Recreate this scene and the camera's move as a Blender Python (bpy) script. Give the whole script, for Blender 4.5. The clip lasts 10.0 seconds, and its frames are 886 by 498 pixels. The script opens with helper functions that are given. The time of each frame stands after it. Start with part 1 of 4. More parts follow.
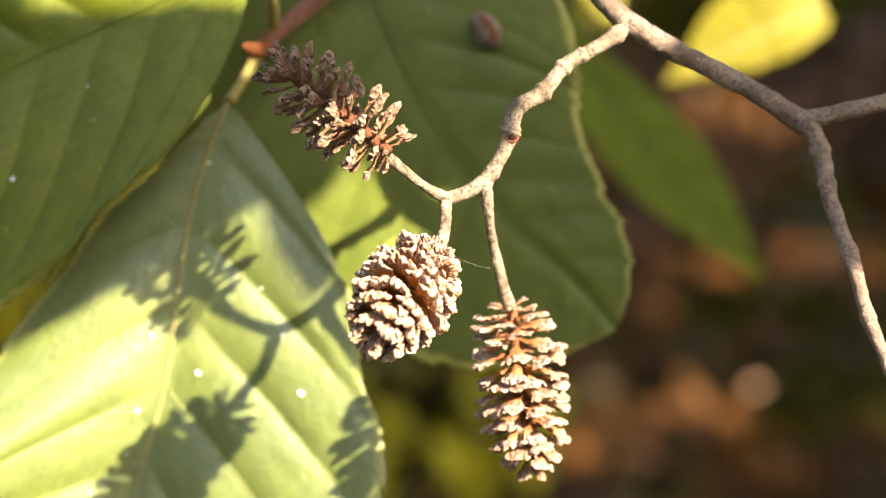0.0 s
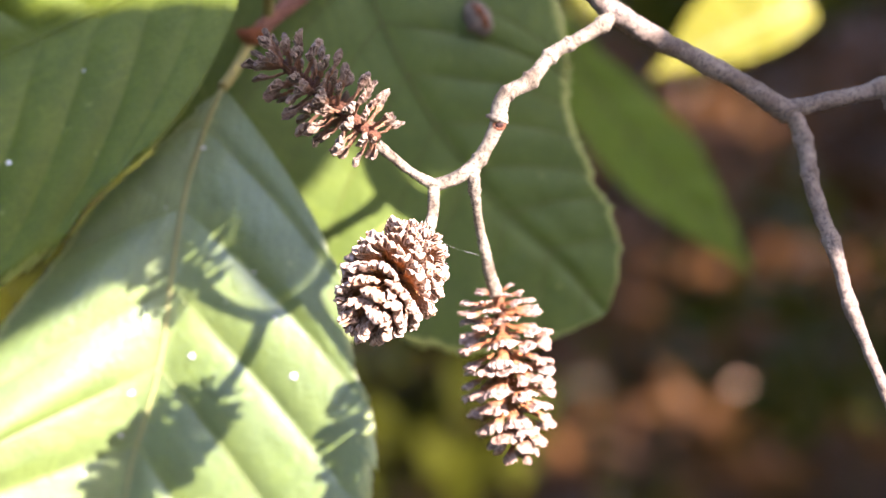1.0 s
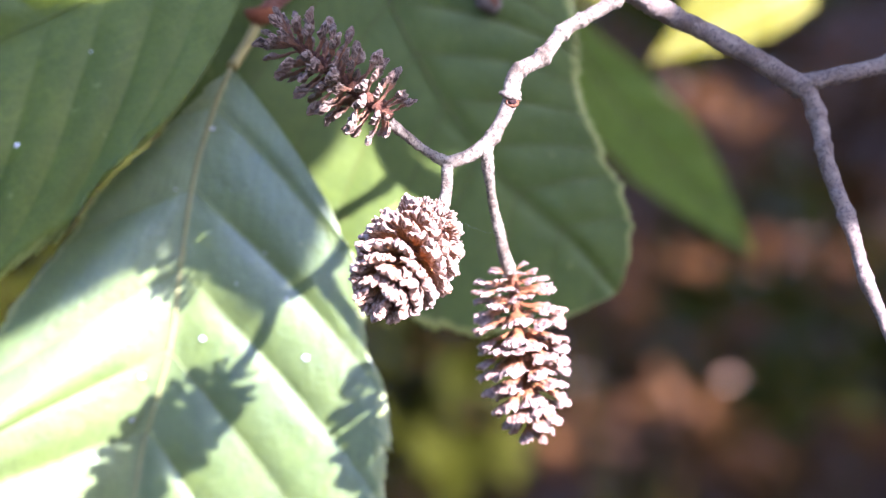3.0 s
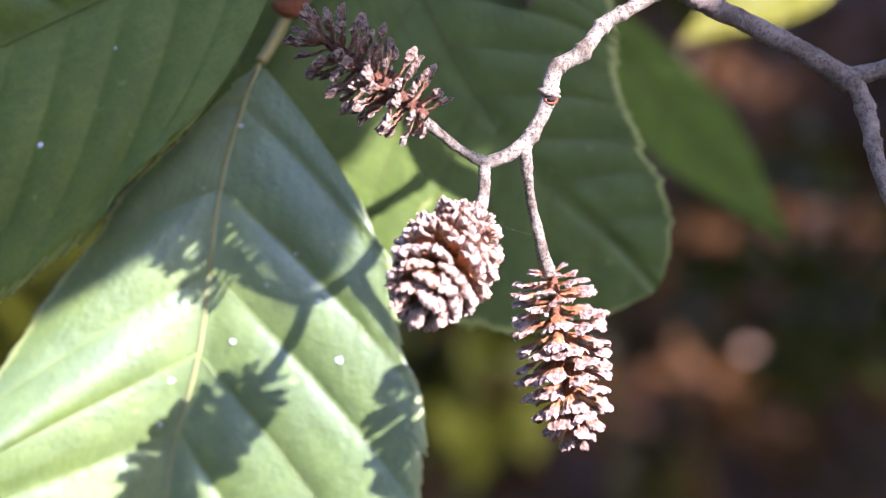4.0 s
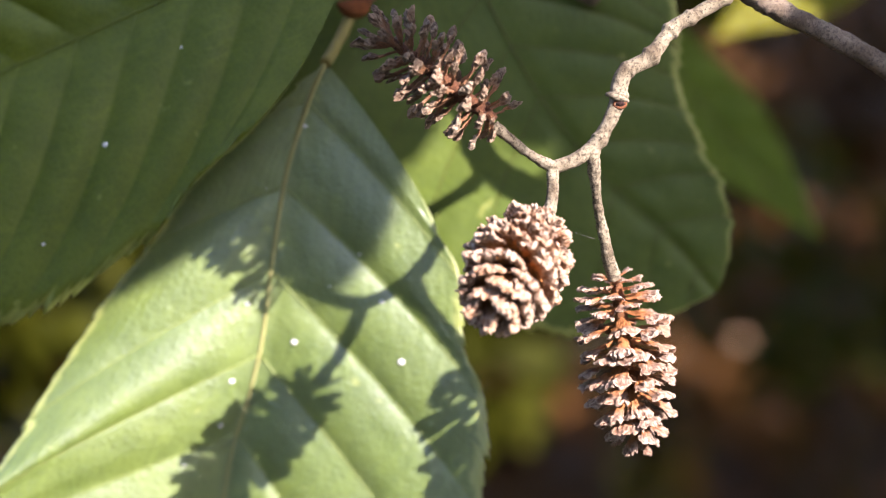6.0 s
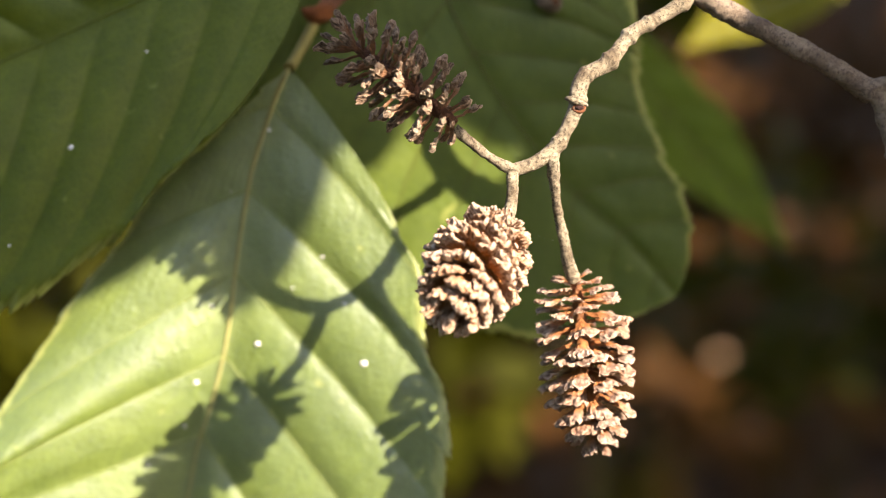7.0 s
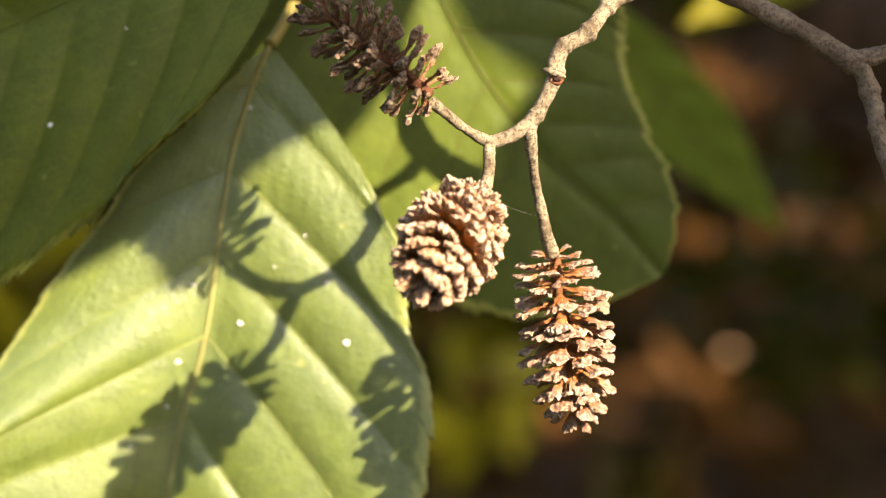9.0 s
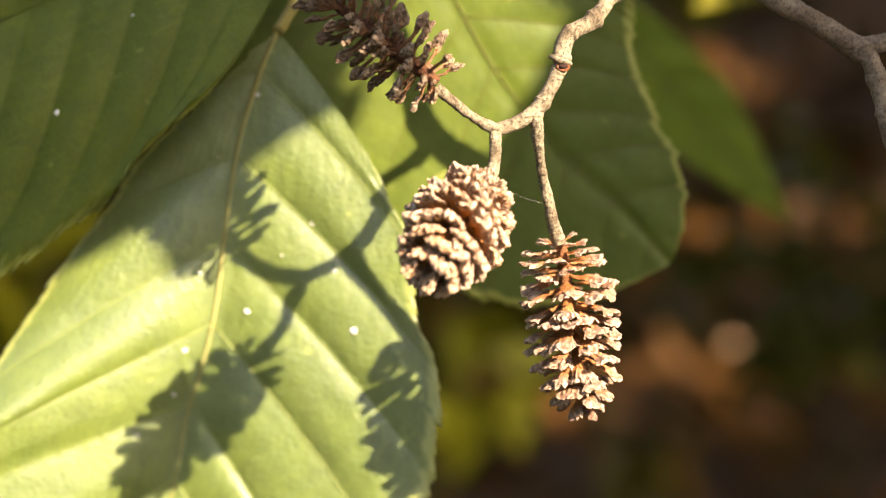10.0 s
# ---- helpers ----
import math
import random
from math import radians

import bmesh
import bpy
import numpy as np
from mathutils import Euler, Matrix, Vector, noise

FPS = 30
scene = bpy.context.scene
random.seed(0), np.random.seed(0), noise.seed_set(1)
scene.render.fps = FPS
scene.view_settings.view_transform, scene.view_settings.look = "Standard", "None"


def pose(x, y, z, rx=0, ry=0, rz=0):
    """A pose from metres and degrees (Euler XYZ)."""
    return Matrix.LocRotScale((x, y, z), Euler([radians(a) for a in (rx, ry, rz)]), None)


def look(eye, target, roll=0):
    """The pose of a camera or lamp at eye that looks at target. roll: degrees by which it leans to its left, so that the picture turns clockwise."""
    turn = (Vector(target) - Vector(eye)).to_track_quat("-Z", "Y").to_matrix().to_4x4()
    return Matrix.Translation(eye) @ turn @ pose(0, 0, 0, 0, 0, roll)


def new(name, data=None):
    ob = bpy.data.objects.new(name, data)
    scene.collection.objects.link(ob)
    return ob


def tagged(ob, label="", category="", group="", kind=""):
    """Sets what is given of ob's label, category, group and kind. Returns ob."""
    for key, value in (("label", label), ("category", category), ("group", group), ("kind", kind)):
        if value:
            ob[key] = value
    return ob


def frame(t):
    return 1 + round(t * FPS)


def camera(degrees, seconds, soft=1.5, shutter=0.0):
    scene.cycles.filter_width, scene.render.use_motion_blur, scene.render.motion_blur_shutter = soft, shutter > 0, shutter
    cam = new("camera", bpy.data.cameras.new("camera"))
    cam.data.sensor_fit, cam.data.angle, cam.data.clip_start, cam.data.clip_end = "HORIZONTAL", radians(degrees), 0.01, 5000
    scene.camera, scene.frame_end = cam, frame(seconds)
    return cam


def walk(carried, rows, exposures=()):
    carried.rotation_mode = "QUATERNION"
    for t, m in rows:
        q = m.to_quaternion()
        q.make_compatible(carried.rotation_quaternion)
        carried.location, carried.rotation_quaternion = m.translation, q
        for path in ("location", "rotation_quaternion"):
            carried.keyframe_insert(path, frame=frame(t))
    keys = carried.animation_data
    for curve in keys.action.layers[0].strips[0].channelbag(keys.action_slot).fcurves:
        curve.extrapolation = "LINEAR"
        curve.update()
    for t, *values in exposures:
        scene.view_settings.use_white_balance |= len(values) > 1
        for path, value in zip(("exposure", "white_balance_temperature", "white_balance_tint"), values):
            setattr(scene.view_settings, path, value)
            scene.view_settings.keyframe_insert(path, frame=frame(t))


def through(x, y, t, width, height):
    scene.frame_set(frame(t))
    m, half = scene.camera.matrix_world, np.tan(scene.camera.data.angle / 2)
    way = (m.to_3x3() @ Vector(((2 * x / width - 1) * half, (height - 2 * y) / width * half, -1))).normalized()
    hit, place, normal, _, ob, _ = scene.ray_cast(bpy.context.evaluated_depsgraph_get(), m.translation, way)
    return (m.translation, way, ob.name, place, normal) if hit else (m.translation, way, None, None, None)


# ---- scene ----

MM = 0.001
# The specimen's own frame: x along the picture, y away from the lens, z up the stem; millimetres.
RIG = Matrix.Translation((0, 0, 1.1)) @ pose(0, 0, 0, -22, 0, 0)


def spot(x, y, z):
    """A pose in the world from millimetres in the specimen's frame."""
    return RIG @ Matrix.Translation((x * MM, y * MM, z * MM))


# ---- camera ----
FOCUS = 196.0
cam = camera(27.54, 10.0, soft=1.05)
cam.data.dof.use_dof = True
cam.data.dof.focus_distance = FOCUS * MM
cam.data.dof.aperture_fstop = 14.0

PATH = [
    (0, 7.87, -2.25, 1.70, 0.794, 0.865, -0.400), (0.5, 5.47, -3.56, 0.78, 1.164, -0.054, -0.384),
    (1, 6.98, -4.85, -0.20, 0.786, 0.367, -0.588), (1.5, 6.41, -5.76, -2.99, 1.062, 0.054, -0.347),
    (2, 5.79, -6.07, -4.96, 1.143, -0.034, -0.113), (2.5, 5.03, -6.38, -5.17, 0.934, -0.271, -0.124),
    (2.7, 4.40, -5.50, -4.42, 0.865, -0.152, -0.063), (3.8, 3.21, 1.99, 1.06, 0.017, 0.274, 0.299),
    (4, 1.37, 2.98, 0.98, -0.208, 0.441, 0.477), (4.5, -3.75, 5.09, 1.13, -0.290, 0.299, 0.364),
    (5, -4.34, 6.29, 2.45, -0.693, 0.775, 0.115), (5.2, -5.99, 5.60, 3.14, -0.706, 0.551, 0.212),
    (6.3, -8.13, 2.79, 2.73, -0.458, -0.050, 0.098), (6.5, -7.01, 1.78, 3.33, -0.207, 0.068, -0.006),
    (7, -5.62, 0.86, 1.11, -0.088, -0.569, -0.016), (7.5, -4.71, 1.03, 1.50, 0.051, -0.223, 0.003),
    (8, -1.14, 1.53, 1.07, -0.299, 0.273, 0.001), (8.5, -1.11, 1.83, -0.80, -0.267, -0.044, 0.155),
    (9, -1.95, 2.44, -1.33, -0.141, -0.167, 0.072), (9.5, -0.05, 2.32, 0.41, -0.483, 0.081, 0.152),
    (10, -2.66, 3.11, -1.79, -0.409, -0.110, 0.094)]


def eye(x, y, z, tilt, turn, lean):
    return spot(x, y - 200, z) @ pose(0, 0, 0, 0, 0, turn) @ pose(0, 0, 0, tilt) @ pose(0, 0, 0, 0, lean) @ pose(0, 0, 0, 90)


EXPOSURES = [(0, 2.86, 8300, 25), (0.5, 3.03, 6950, 31), (1, 3.08, 6150, 36), (1.5, 3.12, 5700, 39), (2, 3.10, 5420, 42), (2.5, 3.28, 5250, 44), (4, 2.68, 5330, 41), (4.5, 2.45, 5430, 40), (5, 2.70, 5600, 40),
             (6.5, 2.14, 6850, 22), (7, 2.29, 7500, 21), (8, 2.31, 8750, 20), (9, 2.32, 8750, 21), (9.5, 2.27, 8750, 21), (10, 2.48, 8750, 22)]
walk(cam, [(r[0], eye(*r[1:])) for r in PATH], EXPOSURES)

# ---- light ----
LIGHT = Vector((-0.88, 1.0, -0.64)).normalized()
light_world = (RIG.to_3x3() @ LIGHT).normalized()
sun_data = bpy.data.lights.new("sun", "SUN")
sun_data.energy, sun_data.angle, sun_data.color = 5.0, radians(0.55), (1.0, 0.96, 0.91)
sun = new("sun", sun_data)
sun.matrix_world = look((1.5, -1.5, 3.0), Vector((1.5, -1.5, 3.0)) + light_world)
world = bpy.data.worlds.new("sky")
scene.world = world
world.use_nodes = True
sky = world.node_tree.nodes.new("ShaderNodeTexSky")
sky.sky_type, sky.sun_disc = "NISHITA", False
sky.sun_elevation = math.asin(-light_world.z)
sky.sun_rotation = math.atan2(-light_world.x, -light_world.y)
world.node_tree.links.new(sky.outputs[0], world.node_tree.nodes["Background"].inputs[0])
world.node_tree.nodes["Background"].inputs[1].default_value = 0.127


# ---- materials ----
class Nodes:
    """A short hand for building a node material."""

    def __init__(self, name):
        self.mat = bpy.data.materials.new(name)
        self.mat.use_nodes = True
        self.tree = self.mat.node_tree
        self.bsdf = self.tree.nodes["Principled BSDF"]
        self.out = self.tree.nodes["Material Output"]
        self.coord = self.tree.nodes.new("ShaderNodeTexCoord")

    def link(self, a, b):
        self.tree.links.new(a, b)

    def node(self, kind, **values):
        n = self.tree.nodes.new(kind)
        for k, v in values.items():
            n.inputs[k.replace("_", " ")].default_value = v
        return n

    def noise(self, scale, detail=4.0, rough=0.6, space="Object"):
        n = self.node("ShaderNodeTexNoise", Scale=scale, Detail=detail, Roughness=rough)
        self.link(self.coord.outputs[space], n.inputs["Vector"])
        return n.outputs["Fac"]

    def ramp(self, fac, stops):
        n = self.tree.nodes.new("ShaderNodeValToRGB")
        while len(n.color_ramp.elements) < len(stops):
            n.color_ramp.elements.new(0.5)
        for e, (p, c) in zip(n.color_ramp.elements, stops):
            e.position, e.color = p, (*c, 1) if len(c) == 3 else c
        self.link(fac, n.inputs[0])
        return n.outputs[0]

    def mix(self, fac, a, b, how="MIX"):
        n = self.tree.nodes.new("ShaderNodeMix")
        n.data_type, n.blend_type = "RGBA", how
        for value, i in ((fac, 0), (a, 6), (b, 7)):
            if isinstance(value, (int, float)):
                n.inputs[i].default_value = value
            elif isinstance(value, tuple):
                n.inputs[i].default_value = (*value, 1)
            else:
                self.link(value, n.inputs[i])
        return n.outputs[2]

    def math(self, how, a, b=0.5):
        n = self.tree.nodes.new("ShaderNodeMath")
        n.operation = how
        for value, i in ((a, 0), (b, 1)):
            if isinstance(value, (int, float)):
                n.inputs[i].default_value = value
            else:
                self.link(value, n.inputs[i])
        return n.outputs[0]

    def bump(self, height, distance, strength=1.0, under=None):
        n = self.node("ShaderNodeBump", Strength=strength, Distance=distance)
        self.link(height, n.inputs["Height"])
        if under is not None:
            self.link(under, n.inputs["Normal"])
        return n.outputs[0]

    def finish(self, colour, rough, normal=None, spec=0.5):
        if isinstance(colour, tuple):
            self.bsdf.inputs["Base Color"].default_value = (*colour, 1)
        else:
            self.link(colour, self.bsdf.inputs["Base Color"])
        if isinstance(rough, (int, float)):
            self.bsdf.inputs["Roughness"].default_value = rough
        else:
            self.link(rough, self.bsdf.inputs["Roughness"])
        self.bsdf.inputs["Specular IOR Level"].default_value = spec
        if normal is not None:
            self.link(normal, self.bsdf.inputs["Normal"])
        return self.mat


def leaf_material(name, dark, light, rim, rough=0.42, through=0.25, glow=(0.22, 0.34, 0.03), spec=0.5, ladder=20.0, rib=0.08, grain=0.26, band=0.0, ior=1.5):
    """Green leaf: blotches, fine net of veins, a paler worn rim, light that comes through."""
    m = Nodes(name)
    blot = m.noise(70, 3)
    fine = m.noise(900, 4)
    col = m.mix(m.ramp(blot, [(0.35, (0, 0, 0)), (0.68, (1, 1, 1))]), dark, light)
    col = m.mix(m.ramp(fine, [(0.35, (0, 0, 0)), (0.75, (0.5, 0.5, 0.5))]), col, light)
    col = m.mix(m.ramp(m.noise(300, 5, 0.7), [(0.45, (0, 0, 0)), (0.62, (0.45, 0.45, 0.45))]), col, tuple(c * 0.8 for c in dark))
    net = m.tree.nodes.new("ShaderNodeTexVoronoi")
    net.feature = "DISTANCE_TO_EDGE"
    net.inputs["Scale"].default_value = 1100
    m.link(m.coord.outputs["Object"], net.inputs["Vector"])
    line = m.ramp(net.outputs["Distance"], [(0.0, (1, 1, 1)), (0.12, (0, 0, 0))])
    col = m.mix(m.math("MULTIPLY", line, 0.16), col, tuple(min(1.0, c * 1.7) for c in light))
    uv = m.tree.nodes.new("ShaderNodeSeparateXYZ")
    m.link(m.coord.outputs["UV"], uv.inputs[0])
    edge = m.math("ADD", uv.outputs[1], m.math("MULTIPLY", m.noise(260, 3), 0.09))
    col = m.mix(m.ramp(edge, [(0.99 - band, (0, 0, 0)), (1.02 - band, (0.8, 0.8, 0.8))]), col, rim)
    spots = m.noise(420, 1)
    col = m.mix(m.ramp(spots, [(0.74, (0, 0, 0)), (0.78, (0.5, 0.5, 0.5))]), col, rim)
    nrm = m.bump(net.outputs["Distance"], 0.0004, grain)
    nrm = m.bump(m.noise(330, 3), 0.0010, 0.16, nrm)
    rung = m.math("ADD", m.math("MULTIPLY", uv.outputs[1], ladder * 6.2832), m.math("MULTIPLY", m.noise(190, 4), 17.0))
    rung = m.math("MULTIPLY", m.math("SINE", rung), m.ramp(m.noise(120, 2), [(0.35, (0.1, 0.1, 0.1)), (0.65, (1, 1, 1))]))
    nrm = m.bump(rung, 0.00014, rib, nrm)
    col = m.mix(m.math("MULTIPLY", m.ramp(rung, [(0.35, (0, 0, 0)), (0.95, (1, 1, 1))]), 0.24), col, tuple(min(1.0, c * 1.6) for c in light))
    col = m.mix(m.ramp(m.noise(2400, 3, 0.7), [(0.60, (0, 0, 0)), (0.72, (0.5, 0.5, 0.5))]), col, tuple(c * 0.6 for c in dark))
    rr = m.math("ADD", m.math("MULTIPLY", m.noise(160, 4), 0.26), rough - 0.13)
    m.finish(col, rr, nrm, spec)
    m.bsdf.inputs["IOR"].default_value = ior
    tr = m.tree.nodes.new("ShaderNodeBsdfTranslucent")
    m.link(m.mix(0.35, glow, col), tr.inputs[0])
    m.link(nrm, tr.inputs["Normal"])
    mixer = m.tree.nodes.new("ShaderNodeMixShader")
    mixer.inputs[0].default_value = through
    m.link(m.bsdf.outputs[0], mixer.inputs[1])
    m.link(tr.outputs[0], mixer.inputs[2])
    m.link(mixer.outputs[0], m.out.inputs[0])
    return m.mat


def vein_material(name, colour, rough=0.5):
    m = Nodes(name)
    col = m.mix(m.noise(500, 3), colour, tuple(c * 0.72 for c in colour))
    return m.finish(col, rough, m.bump(m.noise(1500, 3), 0.0002, 0.3), 0.2)


def bark_material(name, pale, mid, dark, scale=1.0):
    """Thin weathered bark: blotches, pale lenticels, fine dark cracks and flakes."""
    m = Nodes(name)
    col = m.mix(m.ramp(m.noise(330 * scale, 5), [(0.38, (0, 0, 0)), (0.56, (1, 1, 1))]), mid, pale)
    col = m.mix(m.ramp(m.noise(2600 * scale, 5, 0.75), [(0.50, (0, 0, 0)), (0.60, (0.8, 0.8, 0.8))]), col, dark)
    col = m.mix(m.ramp(m.noise(700 * scale, 3), [(0.60, (0, 0, 0)), (0.72, (0.7, 0.7, 0.7))]), col, tuple(min(1.0, c * 1.4) for c in pale))
    col = m.mix(m.ramp(m.noise(3600 * scale, 3, 0.7), [(0.55, (0, 0, 0)), (0.70, (0.5, 0.5, 0.5))]), col, tuple(c * 0.7 for c in dark))
    net = m.tree.nodes.new("ShaderNodeTexVoronoi")
    net.feature = "DISTANCE_TO_EDGE"
    net.inputs["Scale"].default_value = 1000 * scale
    warp = m.node("ShaderNodeVectorMath")
    warp.operation = "ADD"
    wobble = m.node("ShaderNodeTexNoise", Scale=700 * scale, Detail=3.0)
    m.link(m.coord.outputs["Object"], wobble.inputs["Vector"])
    shrink = m.node("ShaderNodeVectorMath")
    shrink.operation = "SCALE"
    shrink.inputs["Scale"].default_value = 0.0012 / scale
    m.link(wobble.outputs["Color"], shrink.inputs[0])
    m.link(m.coord.outputs["Object"], warp.inputs[0])
    m.link(shrink.outputs[0], warp.inputs[1])
    m.link(warp.outputs[0], net.inputs["Vector"])
    crack = m.math("MULTIPLY", m.ramp(net.outputs["Distance"], [(0.0, (1, 1, 1)), (0.09, (0, 0, 0))]), m.ramp(m.noise(420 * scale, 3), [(0.50, (0, 0, 0)), (0.66, (0.45, 0.45, 0.45))]))
    col = m.mix(crack, col, tuple(c * 0.8 for c in dark))
    nrm = m.bump(m.noise(1300 * scale, 5, 0.75), 0.0006, 0.9)
    nrm = m.bump(net.outputs["Distance"], 0.0003, 0.2, nrm)
    nrm = m.bump(m.noise(4200 * scale, 3), 0.00015, 0.6, nrm)
    return m.finish(col, 0.85, nrm, 0.2)


def scale_material(name, stalk, lip, dark):
    """Woody cone scale: fibrous russet stalk, greyed and cracked outer lip."""
    m = Nodes(name)
    uv = m.tree.nodes.new("ShaderNodeSeparateXYZ")
    m.link(m.coord.outputs["UV"], uv.inputs[0])
    along = m.math("ADD", uv.outputs[0], m.math("MULTIPLY", m.math("SUBTRACT", m.noise(4, 3), 0.5), 0.35))
    fib = m.node("ShaderNodeTexNoise", Scale=1.0, Detail=3.0)
    stretch = m.node("ShaderNodeMapping")
    stretch.inputs["Scale"].default_value = (3, 26, 1)
    m.link(m.coord.outputs["UV"], stretch.inputs[0])
    m.link(stretch.outputs[0], fib.inputs["Vector"])
    info = m.tree.nodes.new("ShaderNodeObjectInfo")
    base = m.mix(m.ramp(fib.outputs["Fac"], [(0.38, (0, 0, 0)), (0.62, (1, 1, 1))]), stalk, tuple(c * 0.45 for c in stalk))
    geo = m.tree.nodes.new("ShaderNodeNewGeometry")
    # Lip tone follows pointiness: dark in hollows, pale on raised points.
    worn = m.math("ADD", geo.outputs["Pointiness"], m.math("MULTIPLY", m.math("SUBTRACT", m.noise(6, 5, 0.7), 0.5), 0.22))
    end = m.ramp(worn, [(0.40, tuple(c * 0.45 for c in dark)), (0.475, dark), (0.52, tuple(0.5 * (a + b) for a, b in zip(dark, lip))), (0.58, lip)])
    end = m.mix(m.ramp(m.noise(17, 3), [(0.58, (0, 0, 0)), (0.68, (0.8, 0.8, 0.8))]), end, tuple(c * 0.6 for c in dark))
    end = m.mix(m.math("MULTIPLY", info.outputs["Random"], 0.4), end, tuple(0.5 * (a + b) for a, b in zip(dark, stalk)))
    split = m.node("ShaderNodeTexNoise", Scale=1.0, Detail=4.0)
    squeeze = m.node("ShaderNodeMapping")
    squeeze.inputs["Scale"].default_value = (5, 34, 1)
    m.link(m.coord.outputs["UV"], squeeze.inputs[0])
    m.link(squeeze.outputs[0], split.inputs["Vector"])
    crack = m.ramp(split.outputs["Fac"], [(0.56, (0, 0, 0)), (0.64, (0.6, 0.6, 0.6))])
    end = m.mix(crack, end, tuple(c * 0.45 for c in dark))
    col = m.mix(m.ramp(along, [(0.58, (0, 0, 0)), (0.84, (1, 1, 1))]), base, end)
    nrm = m.bump(fib.outputs["Fac"], 0.0003, 0.5)
    nrm = m.bump(m.noise(9, 5, 0.7), 0.0004, 0.75, nrm)
    nrm = m.bump(m.math("SUBTRACT", 1.0, split.outputs["Fac"]), 0.0003, 0.6, nrm)
    return m.finish(col, 0.72, nrm, 0.3)


LEAF_FRONT = leaf_material("leaf_front", (0.056, 0.094, 0.007), (0.106, 0.148, 0.019), (0.27, 0.30, 0.07), 0.51, 0.15, spec=1.0, ladder=13, rib=0.13, grain=0.18, ior=1.68, band=0.012)
LEAF_UPPER = leaf_material("leaf_upper", (0.054, 0.076, 0.004), (0.084, 0.108, 0.007), (0.21, 0.24, 0.06), 0.5, 0.15, spec=0.25, rib=0.04, grain=0.12, band=0.015)
LEAF_BACK = leaf_material("leaf_back", (0.046, 0.072, 0.005), (0.070, 0.097, 0.008), (0.26, 0.27, 0.06), 0.55, 0.16, spec=0.36, rib=0.05, grain=0.12)
LEAF_OVER = leaf_material("leaf_over", (0.070, 0.110, 0.012), (0.10, 0.140, 0.020), (0.26, 0.27, 0.06), 0.5, 0.35, (0.30, 0.40, 0.03), rib=0.05)
LEAF_FAR = leaf_material("leaf_far", (0.074, 0.108, 0.006), (0.096, 0.134, 0.010), (0.10, 0.13, 0.015), 0.6, 0.2, spec=0.15)
LEAF_YELLOW = leaf_material("leaf_yellow", (0.095, 0.092, 0.002), (0.125, 0.118, 0.003), (0.24, 0.22, 0.02), 0.6, 0.26, (0.45, 0.42, 0.01), spec=0.15)
VEIN = vein_material("vein", (0.155, 0.19, 0.05), 0.5)
VEIN_DARK = vein_material("vein_dark", (0.088, 0.112, 0.012), 0.5)
VEIN_BACK = vein_material("vein_back", (0.080, 0.084, 0.012), 0.6)
MIDRIB = vein_material("midrib", (0.27, 0.255, 0.09), 0.6)
PETIOLE = vein_material("petiole", (0.20, 0.17, 0.045), 0.65)
BARK = bark_material("bark", (0.245, 0.205, 0.130), (0.115, 0.086, 0.050), (0.036, 0.024, 0.015))
BARK_GREY = bark_material("bark_grey", (0.205, 0.160, 0.108), (0.128, 0.095, 0.060), (0.06, 0.042, 0.034))
SHOOT = bark_material("shoot_bark", (0.24, 0.11, 0.06), (0.19, 0.08, 0.045), (0.09, 0.05, 0.03))
BUD = bark_material("bud_skin", (0.21, 0.066, 0.016), (0.15, 0.048, 0.013), (0.06, 0.025, 0.012))
SCAR = bark_material("scar_wood", (0.20, 0.075, 0.03), (0.10, 0.035, 0.016), (0.03, 0.012, 0.008))
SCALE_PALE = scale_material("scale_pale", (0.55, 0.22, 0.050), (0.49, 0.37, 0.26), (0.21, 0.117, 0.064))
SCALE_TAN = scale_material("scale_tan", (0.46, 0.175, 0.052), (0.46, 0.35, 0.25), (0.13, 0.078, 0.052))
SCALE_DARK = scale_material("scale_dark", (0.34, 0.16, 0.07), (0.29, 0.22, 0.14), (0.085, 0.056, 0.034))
CORE = bark_material("cone_core", (0.30, 0.13, 0.05), (0.20, 0.08, 0.032), (0.06, 0.025, 0.012), 2.0)
# Near-black, with the shade of the scar's hollow put into the colour.
PIT = bark_material("scar_pit", (0.030, 0.012, 0.008), (0.02, 0.008, 0.006), (0.01, 0.005, 0.004))
CORE_DARK = bark_material("old_core", (0.15, 0.06, 0.025), (0.09, 0.034, 0.015), (0.025, 0.012, 0.008), 2.0)
FLECK = vein_material("fleck", (0.58, 0.58, 0.52), 0.5)


def ground_material():
    m = Nodes("forest_floor")
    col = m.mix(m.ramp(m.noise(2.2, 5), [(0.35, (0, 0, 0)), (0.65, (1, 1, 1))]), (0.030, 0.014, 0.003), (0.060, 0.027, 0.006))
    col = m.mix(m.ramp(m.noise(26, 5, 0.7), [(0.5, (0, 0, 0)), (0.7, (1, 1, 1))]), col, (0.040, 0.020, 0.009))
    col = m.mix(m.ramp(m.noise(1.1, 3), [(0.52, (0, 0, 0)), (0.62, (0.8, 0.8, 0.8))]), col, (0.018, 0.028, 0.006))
    return m.finish(col, 0.9, m.bump(m.noise(40, 5, 0.7), 0.02, 0.8), 0.2)


